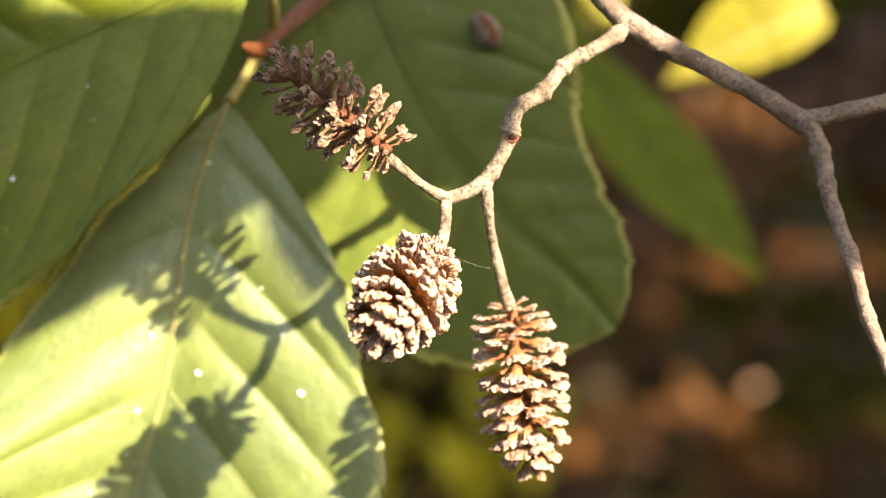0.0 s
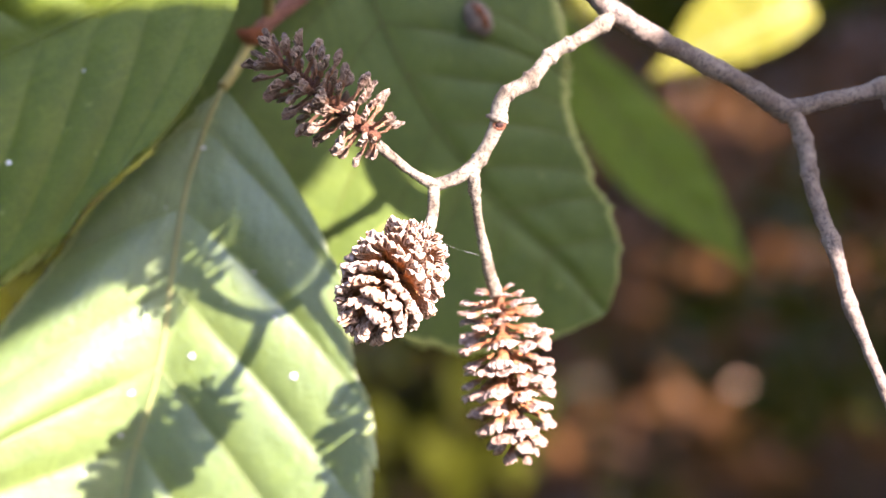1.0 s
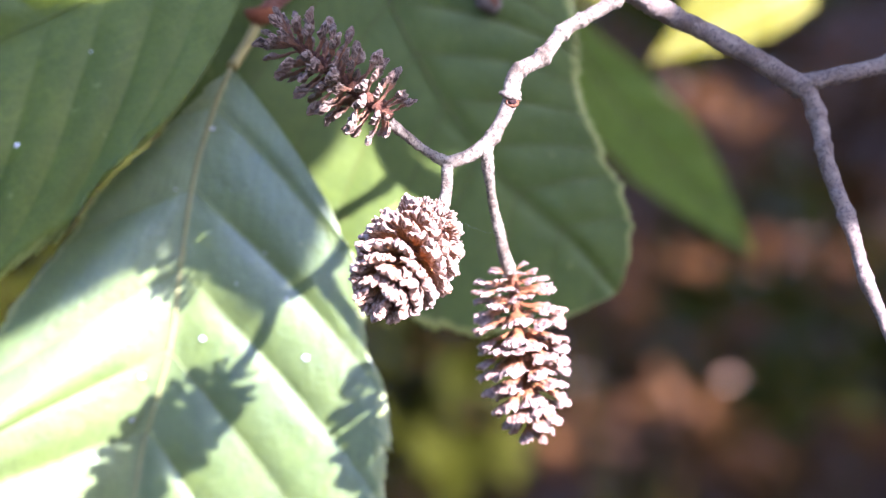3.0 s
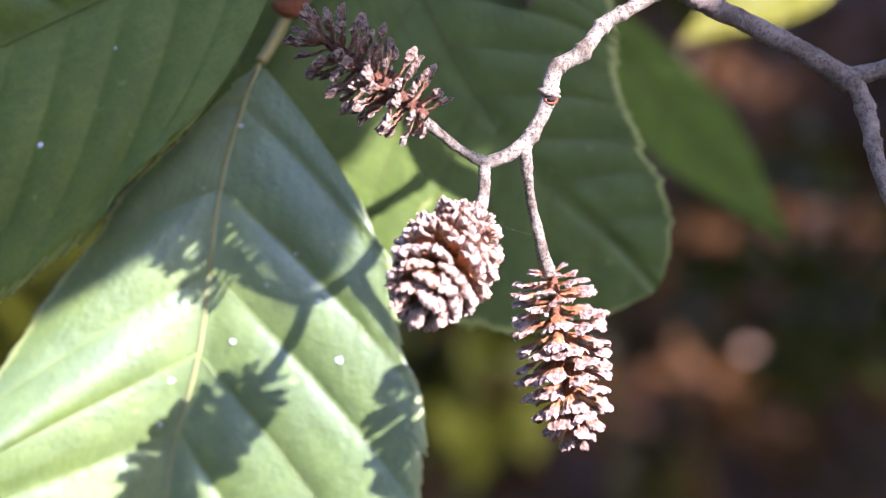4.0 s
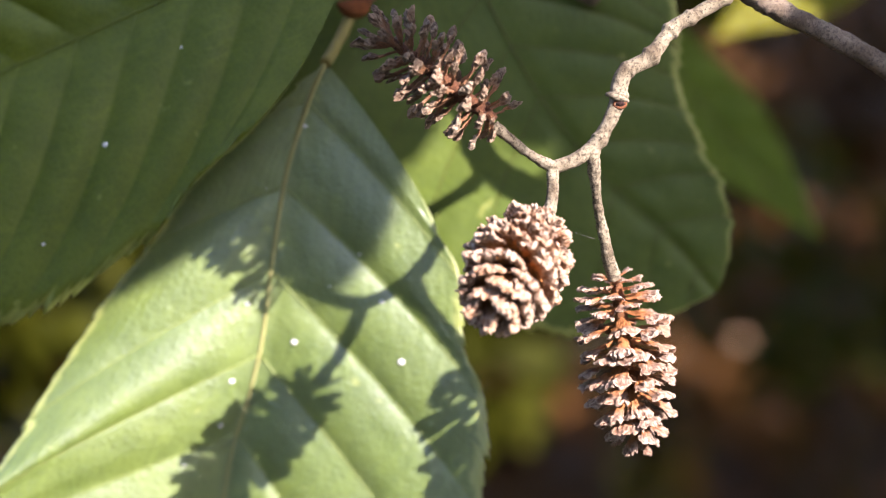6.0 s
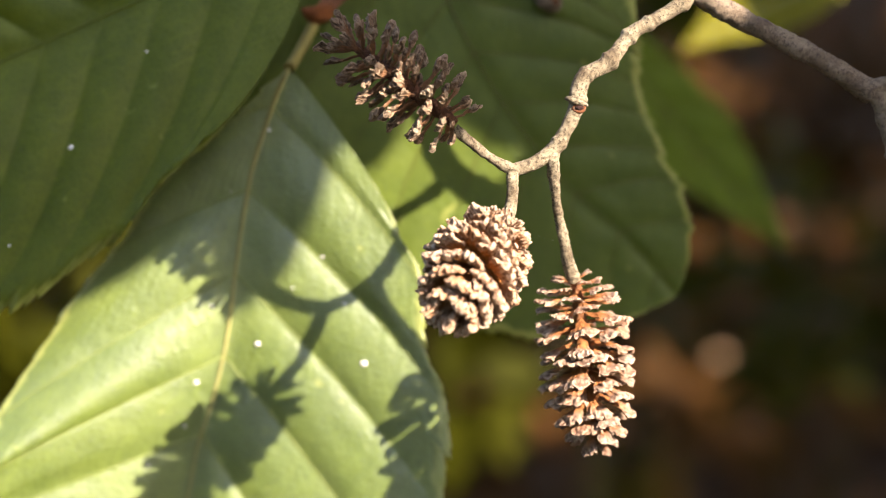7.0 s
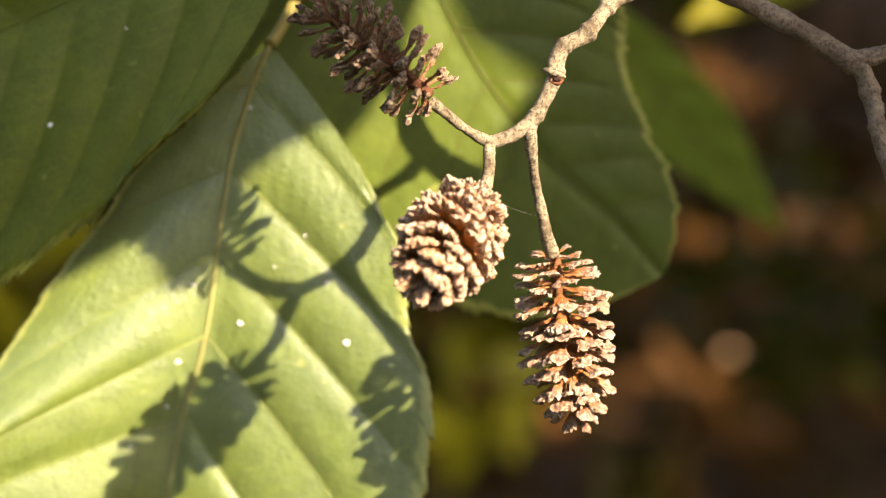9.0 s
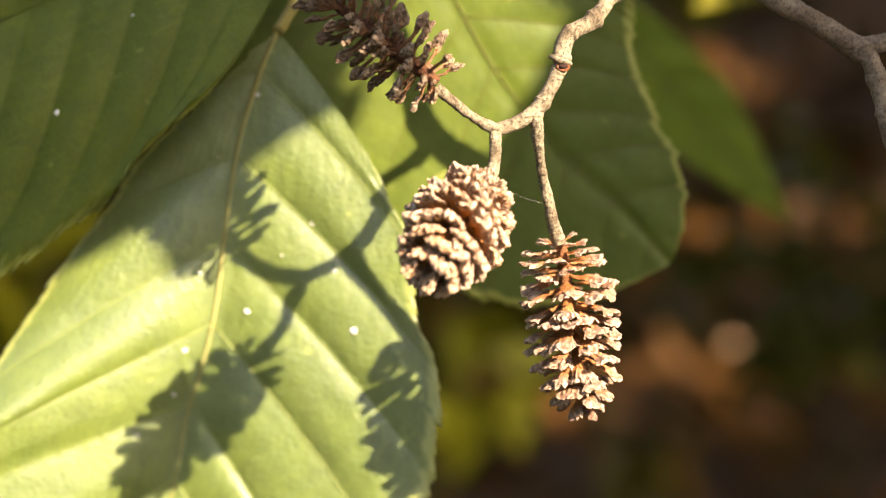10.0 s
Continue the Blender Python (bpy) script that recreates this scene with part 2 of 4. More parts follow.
def litter_material(name, a, b, through=0.0):
    m = Nodes(name)
    geo = m.tree.nodes.new("ShaderNodeNewGeometry")
    col = m.mix(geo.outputs["Random Per Island"], a, b)
    col = m.mix(m.ramp(m.noise(60, 4), [(0.4, (0, 0, 0)), (0.7, (0.6, 0.6, 0.6))]), col, tuple(c * 0.5 for c in a))
    return m.finish(col, 0.65, m.bump(m.noise(200, 3), 0.002, 0.4), 0.05)


# ---- builders ----
def thing(name, x, y, z, label, category, group="", kind=""):
    ob = new(name)
    ob.empty_display_size = 0.002
    ob.matrix_world = spot(x, y, z)
    ob["home"] = (x, y, z)
    return tagged(ob, label, category, group, kind)


def smooth(mesh):
    mesh.polygons.foreach_set("use_smooth", [True] * len(mesh.polygons))


def part(name, bm, material, parent, label=""):
    """Links a bmesh as one mesh object under a thing or a part."""
    mesh = bpy.data.meshes.new(name)
    bm.to_mesh(mesh)
    bm.free()
    smooth(mesh)
    mesh.materials.append(material)
    ob = new(name, mesh)
    ob.parent = parent
    return tagged(ob, label)


def curve_points(points, step):
    """A smooth line (Catmull-Rom) through points of any dimension, at about that step in millimetres."""
    p = [np.array(q, float) for q in points]
    p = [2 * p[0] - p[1], *p, 2 * p[-1] - p[-2]]
    out = []
    for i in range(1, len(p) - 2):
        n = max(2, int(np.linalg.norm(p[i + 1][:3] - p[i][:3]) / step))
        for k in range(n):
            t = k / n
            out.append(0.5 * (2 * p[i] + (p[i + 1] - p[i - 1]) * t + (2 * p[i - 1] - 5 * p[i] + 4 * p[i + 1] - p[i + 2]) * t * t
                              + (3 * p[i] - p[i - 1] - 3 * p[i + 1] + p[i + 2]) * t ** 3))
    out.append(p[-2])
    return np.array(out)


def tube(points, home, sides=14, step=0.35, rough=0.0, seed=0.0, knots=(), flat=1.0):
    """A limb through (x, y, z, radius) with uneven bark; knots: (place along 0..1, width mm, height mm)."""
    line = curve_points(points, step)
    run = np.r_[0, np.cumsum(np.linalg.norm(np.diff(line[:, :3], axis=0), axis=1))]
    bm = bmesh.new()
    rings = []
    side = None
    for i, q in enumerate(line):
        a, b = line[max(i - 1, 0)], line[min(i + 1, len(line) - 1)]
        tan = Vector(b[:3] - a[:3]).normalized()
        if side is None:
            side = tan.orthogonal().normalized()
        side = (side - tan * side.dot(tan)).normalized()
        up = tan.cross(side)
        r0 = q[3]
        for place, width, height in knots:
            r0 += height * math.exp(-((run[i] - place * run[-1]) / width) ** 2)
        ring = []
        for k in range(sides):
            w = 2 * math.pi * k / sides
            d = side * math.cos(w) + up * math.sin(w) * flat
            c = Vector(q[:3])
            r = r0
            if rough:
                s = (c + d * r0) * 0.55 + Vector((seed, 0, 0))
                r *= 1 + rough * noise.noise(s) + rough * 0.7 * noise.noise(s * 2.7) + rough * 0.6 * noise.noise(s * 6.0) + rough * 0.5 * noise.noise(s * 14.0)
            ring.append(bm.verts.new((c + d * r - Vector(home)) * MM))
        rings.append(ring)
    for r, s in zip(rings, rings[1:]):
        for k in range(sides):
            bm.faces.new((r[k], r[(k + 1) % sides], s[(k + 1) % sides], s[k]))
    for ring, q, flip in ((rings[0], line[0], True), (rings[-1], line[-1], False)):
        c = bm.verts.new((Vector(q[:3]) - Vector(home)) * MM)
        for k in range(sides):
            f = (ring[k], ring[(k + 1) % sides], c)
            bm.faces.new(f[::-1] if flip else f)
    return bm


def smoothstep(a, b, x):
    t = min(1.0, max(0.0, (x - a) / (b - a)))
    return t * t * (3 - 2 * t)


def leaf(name, midrib, normal, left, right, angle, label, blade_mat, vein_mat, veins=10, fold=(0.0, 0.0), quilt=0.5, teeth=46,
         tooth=0.7, droop=(0.0, 0.0), seed=0, rib=0.75, group="leaves of the shrub", stalk=None, rows=200, ribs=True, sway=0.0, lobe=(62, 62), bow=9, spread=(0, 0), late=False, vein_lift=0.06, roll=0.0):
    """A leaf on a midrib line (mm) with the length of its side veins on the left and right side given at even steps from base to tip."""
    rnd = random.Random(seed)
    home = Vector(midrib[0])
    ob = thing(name, *home, label, "leaf", group)
    line = curve_points(midrib, 0.4)
    run = np.r_[0, np.cumsum(np.linalg.norm(np.diff(line, axis=0), axis=1))]
    run /= run[-1]
    length = float(np.sum(np.linalg.norm(np.diff(line, axis=0), axis=1)))
    n0 = Vector(normal).normalized()

    def spine(u):
        p = Vector([float(np.interp(u, run, line[:, i])) for i in range(3)])
        a = Vector([float(np.interp(min(1, u + 0.03), run, line[:, i])) for i in range(3)])
        b = Vector([float(np.interp(max(0, u - 0.03), run, line[:, i])) for i in range(3)])
        t = (a - b).normalized()
        n = (n0 - t * n0.dot(t)).normalized()
        return p, t, n, n.cross(t)

    def half(values, u):
        k = np.linspace(0, 1, len(values))
        fine = np.interp(np.clip([u - 0.04, u - 0.02, u, u + 0.02, u + 0.04], 0, 1), k, values)
        return float(fine.mean()) if 0.05 < u < 0.95 else float(np.interp(u, k, values))

    fan = 0.10

    def place(w, v, side):
        """w from -fan (fan at the base) to 1, v from 0 at the midrib to 1 at the margin."""
        values = left if side < 0 else right
        u = max(0.0, w)
        p, t, n, s = spine(u)
        hw = half(values, u)
        ang = angle
        if w < 0:
            ang = angle + lobe[0 if side < 0 else 1] * (-w / fan)
            hw *= 1 - 0.80 * (-w / fan)
        saw = (w * teeth + 0.7 * noise.noise(Vector((w * 21, seed, side)))) % 1.0
        saw = 0.5 + (saw - 0.5) * (0.35 + 1.3 * abs(noise.noise(Vector((w * 33, seed + 4, side)))))
        big = (w * teeth / 4.3 + 0.8 * noise.noise(Vector((w * 9, seed + 7, side)))) % 1.0
        if w >= 0:
            hw += (tooth * (saw - 0.5) + tooth * 0.8 * (big - 0.5)) * min(1.0, (1 - u) * 6)
        ang += bow * (1 - v * v) + spread[0 if side < 0 else 1] * max(0.0, 1 - u / 0.35)
        ang = radians(ang)
        d = t * math.cos(ang) + s * side * math.sin(ang)
        dist = v * max(hw, 0.05)
        k = u * veins + 0.5
        cell = abs(math.sin(math.pi * k))
        grow = smoothstep(0.0, 0.25, v) * (1 - 0.8 * smoothstep(0.55, 1.0, v)) * smoothstep(0.0, 0.1, u) * (1 - smoothstep(0.9, 1.0, u))
        h = quilt * (cell ** 0.85 - 0.6) * grow
        h += fold[0 if side < 0 else 1] * dist * (smoothstep(0.1, 0.5, u) if late else 1.0) - droop[0 if side < 0 else 1] * (dist ** 2 if dist < 22 else 44 * dist - 484) / 30.0
        c = p + d * dist
        h += 0.5 * sway * noise.noise(c * 0.045 + Vector((seed, 0, 0))) + 0.10 * noise.noise(c * 0.35 + Vector((seed, 3, 0)))
        h -= 0.35 * math.exp(-(dist / 0.9) ** 2) + roll * smoothstep(0.93, 1.0, v) * (0.6 + 0.8 * abs(noise.noise(c * 0.3)))
        return c + n * h, n

    def mark(u, v, side, lift):
        p, n = place(u, v, side)
        return p + n * lift

    across = 14
    bm = bmesh.new()
    uvs = bm.loops.layers.uv.new("UVMap")
    us = [-fan + fan * i / 12 for i in range(12)] + [i / rows for i in range(rows + 1)]
    steps = [k / across for k in range(1, across)] + [0.965, 1.0]
    cols = [(-1, v) for v in steps[::-1]] + [(1, 0.0)] + [(1, v) for v in steps]
    grids = []
    for lift in (0.0, -0.22):
        grid = []
        for w in us:
            grid.append([bm.verts.new((mark(w, v, sd, lift) - home) * MM) for sd, v in cols])
        grids.append(grid)
    info = {}
    for g in grids:
        for w, row in zip(us, g):
            for (sd, v), vert in zip(cols, row):
                info[vert] = (w, v)
    top, low = grids
    for g, flip in ((top, False), (low, True)):
        for i in range(len(us) - 1):
            for k in range(len(cols) - 1):
                f = (g[i][k], g[i + 1][k], g[i + 1][k + 1], g[i][k + 1])
                bm.faces.new(f[::-1] if flip else f)
    for i in range(len(us) - 1):
        bm.faces.new((top[i][0], low[i][0], low[i + 1][0], top[i + 1][0]))
        bm.faces.new((top[i][-1], top[i + 1][-1], low[i + 1][-1], low[i][-1]))
    for f in bm.faces:
        for lp in f.loops:
            lp[uvs].uv = info[lp.vert]
    blade = part("blade", bm, blade_mat, ob)
    if ribs:
        pts = [(*mark(u, 0.0, 1, 0.16), rib * (1 - 0.75 * u)) for u in np.linspace(0.0, 0.985, 24)]
        part("midrib", tube(pts, home, 8, 1.2, 0.05, seed), MIDRIB if vein_mat is VEIN else vein_mat, ob, "pale raised midrib")
        for side in (-1, 1):
            for j in range(veins):
                u = (j + 0.5) / veins
                if u > 0.94 or half(left if side < 0 else right, u) < 3:
                    continue
                vs = np.linspace(0.0, 0.97, 14)
                pts = [(*mark(u, float(v), side, vein_lift), 0.24 * rib * (1 - 0.7 * v) + 0.05) for v in vs]
                part("vein", tube(pts, home, 6, 1.0, 0.0, j), vein_mat, ob)
    if stalk:
        part("petiole", tube(stalk, home, 10, 0.6, 0.08, seed), PETIOLE, ob, "yellow-brown leaf stalk")
    return ob, mark


# ---- the ground ----
bm = bmesh.new()
bmesh.ops.create_grid(bm, x_segments=120, y_segments=120, size=4.0)
for v in bm.verts:
    v.co.y += 3.0
    fade = 1 - smoothstep(2.6, 4.0, max(abs(v.co.x), abs(v.co.y - 3)))
    v.co.z = fade * (0.05 * noise.noise(v.co * 0.9) + 0.02 * noise.noise(v.co * 4))
rim = [v for v in bm.verts if v.is_boundary]
made = bmesh.ops.extrude_edge_only(bm, edges=[e for e in bm.edges if e.is_boundary])
for v in made["geom"]:
    if isinstance(v, bmesh.types.BMVert):
        v.co.x *= 40
        v.co.y = 3 + (v.co.y - 3) * 40
mesh = bpy.data.meshes.new("ground")
bm.to_mesh(mesh)
bm.free()
smooth(mesh)
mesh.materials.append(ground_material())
tagged(new("ground", mesh), "shaded brown forest floor of bare soil and leaf litter", "ground", kind="structure")


def scatter(name, count, seed, where, size, material, label, category, tilt=0.5):
    """Many small curled leaves as one mesh of uncountable stuff; where(rnd) gives a place in metres."""
    rnd = random.Random(seed)
    verts, faces = [], []
    for _ in range(count):
        c = Vector(where(rnd))
        s = rnd.uniform(*size)
        turn = Euler((rnd.gauss(0, tilt), rnd.gauss(0, tilt), rnd.uniform(0, 6.3))).to_matrix()
        curl = rnd.uniform(-0.25, 0.35)
        b = len(verts)
        for x, y in ((-1, 0), (-0.55, 0.42), (0.1, 0.5), (0.65, 0.3), (1.05, 0), (0.65, -0.3), (0.1, -0.5), (-0.55, -0.42), (-0.4, 0), (0.45, 0)):
            verts.append(c + turn @ Vector((x * s, y * s, curl * s * (y * y * 3 - 0.3 * x * x))))
        faces += [tuple(b + i for i in f) for f in ((0, 8, 1), (1, 8, 9, 2), (2, 9, 3), (3, 9, 4), (4, 9, 5), (5, 9, 6), (6, 9, 8, 7), (7, 8, 0))]
    mesh = bpy.data.meshes.new(name)
    mesh.from_pydata(verts, [], faces)
    smooth(mesh)
    mesh.materials.append(material)
    return tagged(new(name, mesh), label, category, kind="stuff")


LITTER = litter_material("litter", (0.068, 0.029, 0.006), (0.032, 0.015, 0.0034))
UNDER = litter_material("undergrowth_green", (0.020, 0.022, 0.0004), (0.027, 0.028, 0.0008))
CANOPY = litter_material("canopy_green", (0.04, 0.09, 0.015), (0.07, 0.13, 0.02))

SPOTS = [(386.0, 2200.0, -172.0), (186.0, 2200.0, -172.0), (299.0, 2200.0, -182.0), (376.0, 2200.0, -30.0), (484.0, 2200.0, 16.0), (314.0, 2200.0, 225.0)]
GAPS = []
for q in SPOTS:
    eye0 = RIG @ Vector((0, -0.2, 0))
    way = RIG @ (Vector(q) * MM) - eye0
    GAPS.append(eye0 + way * ((0.06 - eye0.z) / way.z))


def in_gap(p, wide):
    """Whether a leaf of the crown would shade one of the sunlit spots on the floor."""
    for k, g in enumerate(GAPS):
        q = g - light_world * ((p.z - g.z) / -light_world.z) if light_world.z else g
        if (Vector((q.x, q.y, p.z)) - p).length < wide[k]:
            return True
    return False


def crown_place(r):
    while True:
        a, d = r.uniform(0, 2 * math.pi), math.sqrt(r.uniform(0, 1)) * r.uniform(0.85, 1.0)
        p = Vector((2.1 + 2.9 * d * math.cos(a), 2.6 + 3.0 * d * math.sin(a), r.uniform(2.0, 2.8) + 0.3 * (1 - d)))
        front = 0.05 - (p.z - 2.0) * 0.71
        p.x += (p.z - 2.0) * 0.91
        p.y -= (p.z - 2.0) * 0.71
        if p.y > front and not in_gap(p, (0.078, 0.078, 0.072, 0.13, 0.13, 0.13)):
            return p


# Unseen tree, added only so its crown keeps sun off the floor.
tree = new("tree")
tree.location = (3.9, 1.6, 0)
tagged(tree, "unseen broad-crowned tree added to shade the forest floor", "tree")


def limb(points, name):
    bm = tube([(x / MM, y / MM, z / MM, w / MM) for x, y, z, w in points], (0, 0, 0), 12, 60, 0.1, 2)
    return part(name, bm, BARK_GREY, tree)


limb([(0, 0, -0.1, 0.14), (0.03, 0, 0.8, 0.11), (0, 0.05, 1.6, 0.09), (-0.05, 0, 2.4, 0.06), (0.0, 0.1, 3.0, 0.02)], "trunk")
limb([(0, 0.05, 1.5, 0.05), (-0.8, -0.4, 2.0, 0.035), (-1.7, -0.7, 2.3, 0.02), (-2.6, -1.0, 2.4, 0.008)], "limb")
limb([(0, 0.05, 1.7, 0.05), (-0.7, 0.9, 2.1, 0.035), (-1.5, 1.7, 2.4, 0.02), (-2.3, 2.4, 2.45, 0.008)], "limb")
limb([(-0.03, 0.0, 2.0, 0.04), (0.5, 1.0, 2.2, 0.03), (0.3, 2.2, 2.4, 0.012)], "limb")
crown = scatter("crown", 9500, 9, crown_place, (0.06, 0.10), CANOPY, "", "", 0.35)
crown.parent = tree
crown.matrix_parent_inverse = Matrix.Translation(tree.location).inverted()

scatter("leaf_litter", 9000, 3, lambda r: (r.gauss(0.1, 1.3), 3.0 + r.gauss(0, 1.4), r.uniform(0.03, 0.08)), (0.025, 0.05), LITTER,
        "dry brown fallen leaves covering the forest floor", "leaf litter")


def thicket_place(r):
    """A place in the unseen ring of shrubs added around the clearing, open to the side of the tree."""
    a, d = r.uniform(-3.7, -0.3), r.uniform(1.9, 3.2)
    return d * math.cos(a), d * math.sin(a), 0.1 + 2.25 * r.random() ** 0.8


# Added out of view to block low blue sky and turn the shade greener.
scatter("unseen_thicket", 9500, 31, thicket_place, (0.05, 0.09), CANOPY, "unseen green shrubs added round the specimen to tint its light", "shrubs", 0.7)

# Much lighter than the litter, so the sun spots read bright.
FALLEN = litter_material("fallen_leaf", (0.32, 0.20, 0.11), (0.37, 0.25, 0.15))
PALE_LEAF = litter_material("pale_leaf", (0.22, 0.30, 0.20), (0.26, 0.34, 0.24))


def fallen_leaf(at, size, turn, material, label):
    """One curled dry leaf lying on the litter."""
    bm = bmesh.new()
    rows = []
    for i in range(9):
        u = i / 8
        w = 0.42 * math.sin(math.pi * min(0.985, max(0.03, u)) ** 0.9)
        rows.append([bm.verts.new((size * (u - 0.5) * 2, size * w * q * 1.2, size * (0.35 * (abs(q) * w) ** 1.5 + 0.12 * math.sin(3 * u)))) for q in (-1, -0.5, 0, 0.5, 1)])
    for a, b in zip(rows, rows[1:]):
        for k in range(4):
            bm.faces.new((a[k], b[k], b[k + 1], a[k + 1]))
    mesh = bpy.data.meshes.new("fallen_leaf")
    bm.to_mesh(mesh)
    bm.free()
    smooth(mesh)
    mesh.materials.append(material)
    ob = new("fallen_leaf", mesh)
    ob.matrix_world = Matrix.Translation(at) @ pose(0, 0, 0, 14, 8, turn)
    return tagged(ob, label, "fallen leaf", "fallen leaves on the litter")


# Leaves added under the crown's gaps to make blurred spots of sun.
for i, g in enumerate(GAPS):
    fallen_leaf(g + Vector((0, 0, 0.03)), (0.014, 0.028, 0.012, 0.016, 0.02, 0.024)[i], 50 * i, PALE_LEAF if i == 3 else FALLEN,
                "pale green fallen leaf added as a bright sun spot" if i == 3 else "dry tan fallen leaf added as a bright sun spot")


def clump(x, y, z, count, wide, tall, seed, label):
    """A low leafy plant whose crown is centred on a place in the specimen's frame."""
    c = RIG @ (Vector((x, y, z)) * MM)

    def place(r):
        while True:
            q = Vector((r.uniform(-1, 1), r.uniform(-1, 1), r.uniform(-1, 1)))
            if q.length < 1:
                return c + Vector((q.x * wide, q.y * wide, q.z * tall))
    ob = new("undergrowth_plant")
    ob.location = (c.x, c.y, 0)
    tagged(ob, label, "plant")
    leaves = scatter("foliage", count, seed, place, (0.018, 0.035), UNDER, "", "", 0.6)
    leaves.parent = ob
    leaves.matrix_parent_inverse = Matrix.Translation(ob.location).inverted()
    rnd = random.Random(seed)
    for k in range(5):
        dx, dy = rnd.uniform(-0.6, 0.6) * wide, rnd.uniform(-0.6, 0.6) * wide
        pts = [(rnd.uniform(-20, 20), rnd.uniform(-20, 20), -30, 3.5), (dx * 400, dy * 400, c.z * 500, 2.8), (dx * 1000, dy * 1000, (c.z + tall * 0.5) * 1000, 1.4)]
        part("stem", tube([(x, y, z, w * 0.45) for x, y, z, w in pts], (0, 0, 0), 6, 60, 0.0, k), UNDER, ob)
    return ob


clump(-14, 1200, -84, 110, 0.12, 0.08, 21, "low yellow-green herb on the shaded floor")
clump(352, 1500, -35, 130, 0.16, 0.14, 22, "dark green low shrub on the forest floor")
clump(170, 1100, 235, 160, 0.18, 0.06, 23, "olive-green bush behind the branch")
# Added behind the gap between the leaves, in place of its deep shade.
clump(-215, 900, 0, 260, 0.15, 0.12, 24, "dim green herb added to darken the gap between the leaves")

# ---- leaves ----
sunlit_leaf, sunlit_mark = leaf("alder_leaf", [(-22.0, 19.2, 22.7), (-23.1, 19.7, 20.7), (-25.1, 20.8, 15.4), (-26.7, 21.8, 10.7), (-28.0, 23.0, 4.5), (-29.0, 24.2, -1.7),
     (-29.9, 25.4, -8.0), (-31.0, 26.4, -13.6), (-32.9, 27.8, -20.1), (-34.4, 28.7, -24.4), (-35.6, 29.9, -30.4), (-37.6, 31.6, -39.1), (-39.7, 33.3, -48.1)],
     (-0.131, -0.978, -0.163), [0.3, 6.0, 17.4, 29.6, 37.8, 39.2, 36, 30.0, 21.2, 11.2, 0.3], [21.5, 31, 35.5, 38.5, 39, 35, 28.1, 22.3, 15.3, 7.9, 0.3], 50,
     "large sunlit green leaf with toothed edge and pale veins", LEAF_FRONT, VEIN, veins=7, bow=3, fold=(0.44, 0.03), quilt=0.75, seed=1, sway=0.25, rib=0.34, tooth=1.2, droop=(0.09, -0.02), lobe=(12, 3), spread=(8, 14), late=True, vein_lift=0.0,
     stalk=[(-19.0, 24.4, 29.4, 0.8), (-20.2, 22.6, 26.4, 0.72), (-21.2, 20.6, 24.2, 0.7), (-22.0, 19.1, 22.6, 0.75)])
upper_leaf, upper_mark = leaf("alder_leaf", [(-18.7, 13.8, 38.0), (-24.0, 14.4, 36.5), (-30.0, 15.3, 34.3), (-40.2, 16.7, 30.2), (-47.1, 17.7, 27.3), (-53.3, 18.5, 24.7),
     (-61.0, 19.6, 21.5), (-68.1, 20.7, 17.8), (-75.2, 21.8, 13.8), (-82.5, 23.0, 9.4)],
     (-0.099, -0.990, -0.099), [20.3, 26.0, 26.8, 25.8, 23.1, 20.3, 16.7, 13.0, 9.1, 4.5, 0.3], [31.5, 36.9, 38.0, 40.0, 39.2, 36.5, 33.2, 26.5, 19.5, 9.9, 0.3], 45,
     "dark green shaded leaf with finely toothed pale edge", LEAF_UPPER, VEIN_DARK, veins=9, fold=(0.0, 0.22), quilt=0.9, seed=2, sway=0.6, rib=0.2, vein_lift=-0.05, tooth=1.6, teeth=28, droop=(0.0, 0.06), lobe=(15, 18), roll=1.6,
     stalk=[(-17.0, 24.8, 32.4, 0.7), (-16.8, 19, 36.0, 0.65), (-18.6, 13.9, 38.0, 0.65)])
leaf("alder_leaf", [(-6.3, 27.8, 43.1), (-4.5, 28.8, 36.8), (-1.9, 29.9, 30.4), (3.2, 31.6, 21.1), (7.6, 32.7, 15.0), (12.8, 33.9, 8.8), (21.1, 35.4, 1.5), (27.1, 36.7, -5.3)],
     (0.049, -0.988, -0.148), [43, 41, 36, 31, 28, 26.6, 23.1, 18.4, 13.5, 7.6, 0.3], [31.0, 29.2, 25.4, 22.2, 19.9, 17.6, 15.7, 13.2, 10.0, 5.7, 0.3], 50,
     "broad olive-green shaded leaf with pale worn edge", LEAF_BACK, VEIN_BACK, veins=8, quilt=0.25, seed=3, sway=1.2, rib=0.16, tooth=0.9)
leaf("background_leaf", [(20.0, 168.0, 60.0), (34, 170, 41), (47.0, 171.0, 25), (59, 172, 12), (69.0, 173.0, 1.0)], (0.1, -0.98, -0.15),
     [6, 10, 12, 12, 9, 5, 0.3], [5, 7, 12, 14, 10, 5, 0.3], 45, "smooth green leaf hanging behind the cones", LEAF_FAR, VEIN_BACK, veins=7,
     quilt=0.5, seed=4, rows=80, rib=0.5)
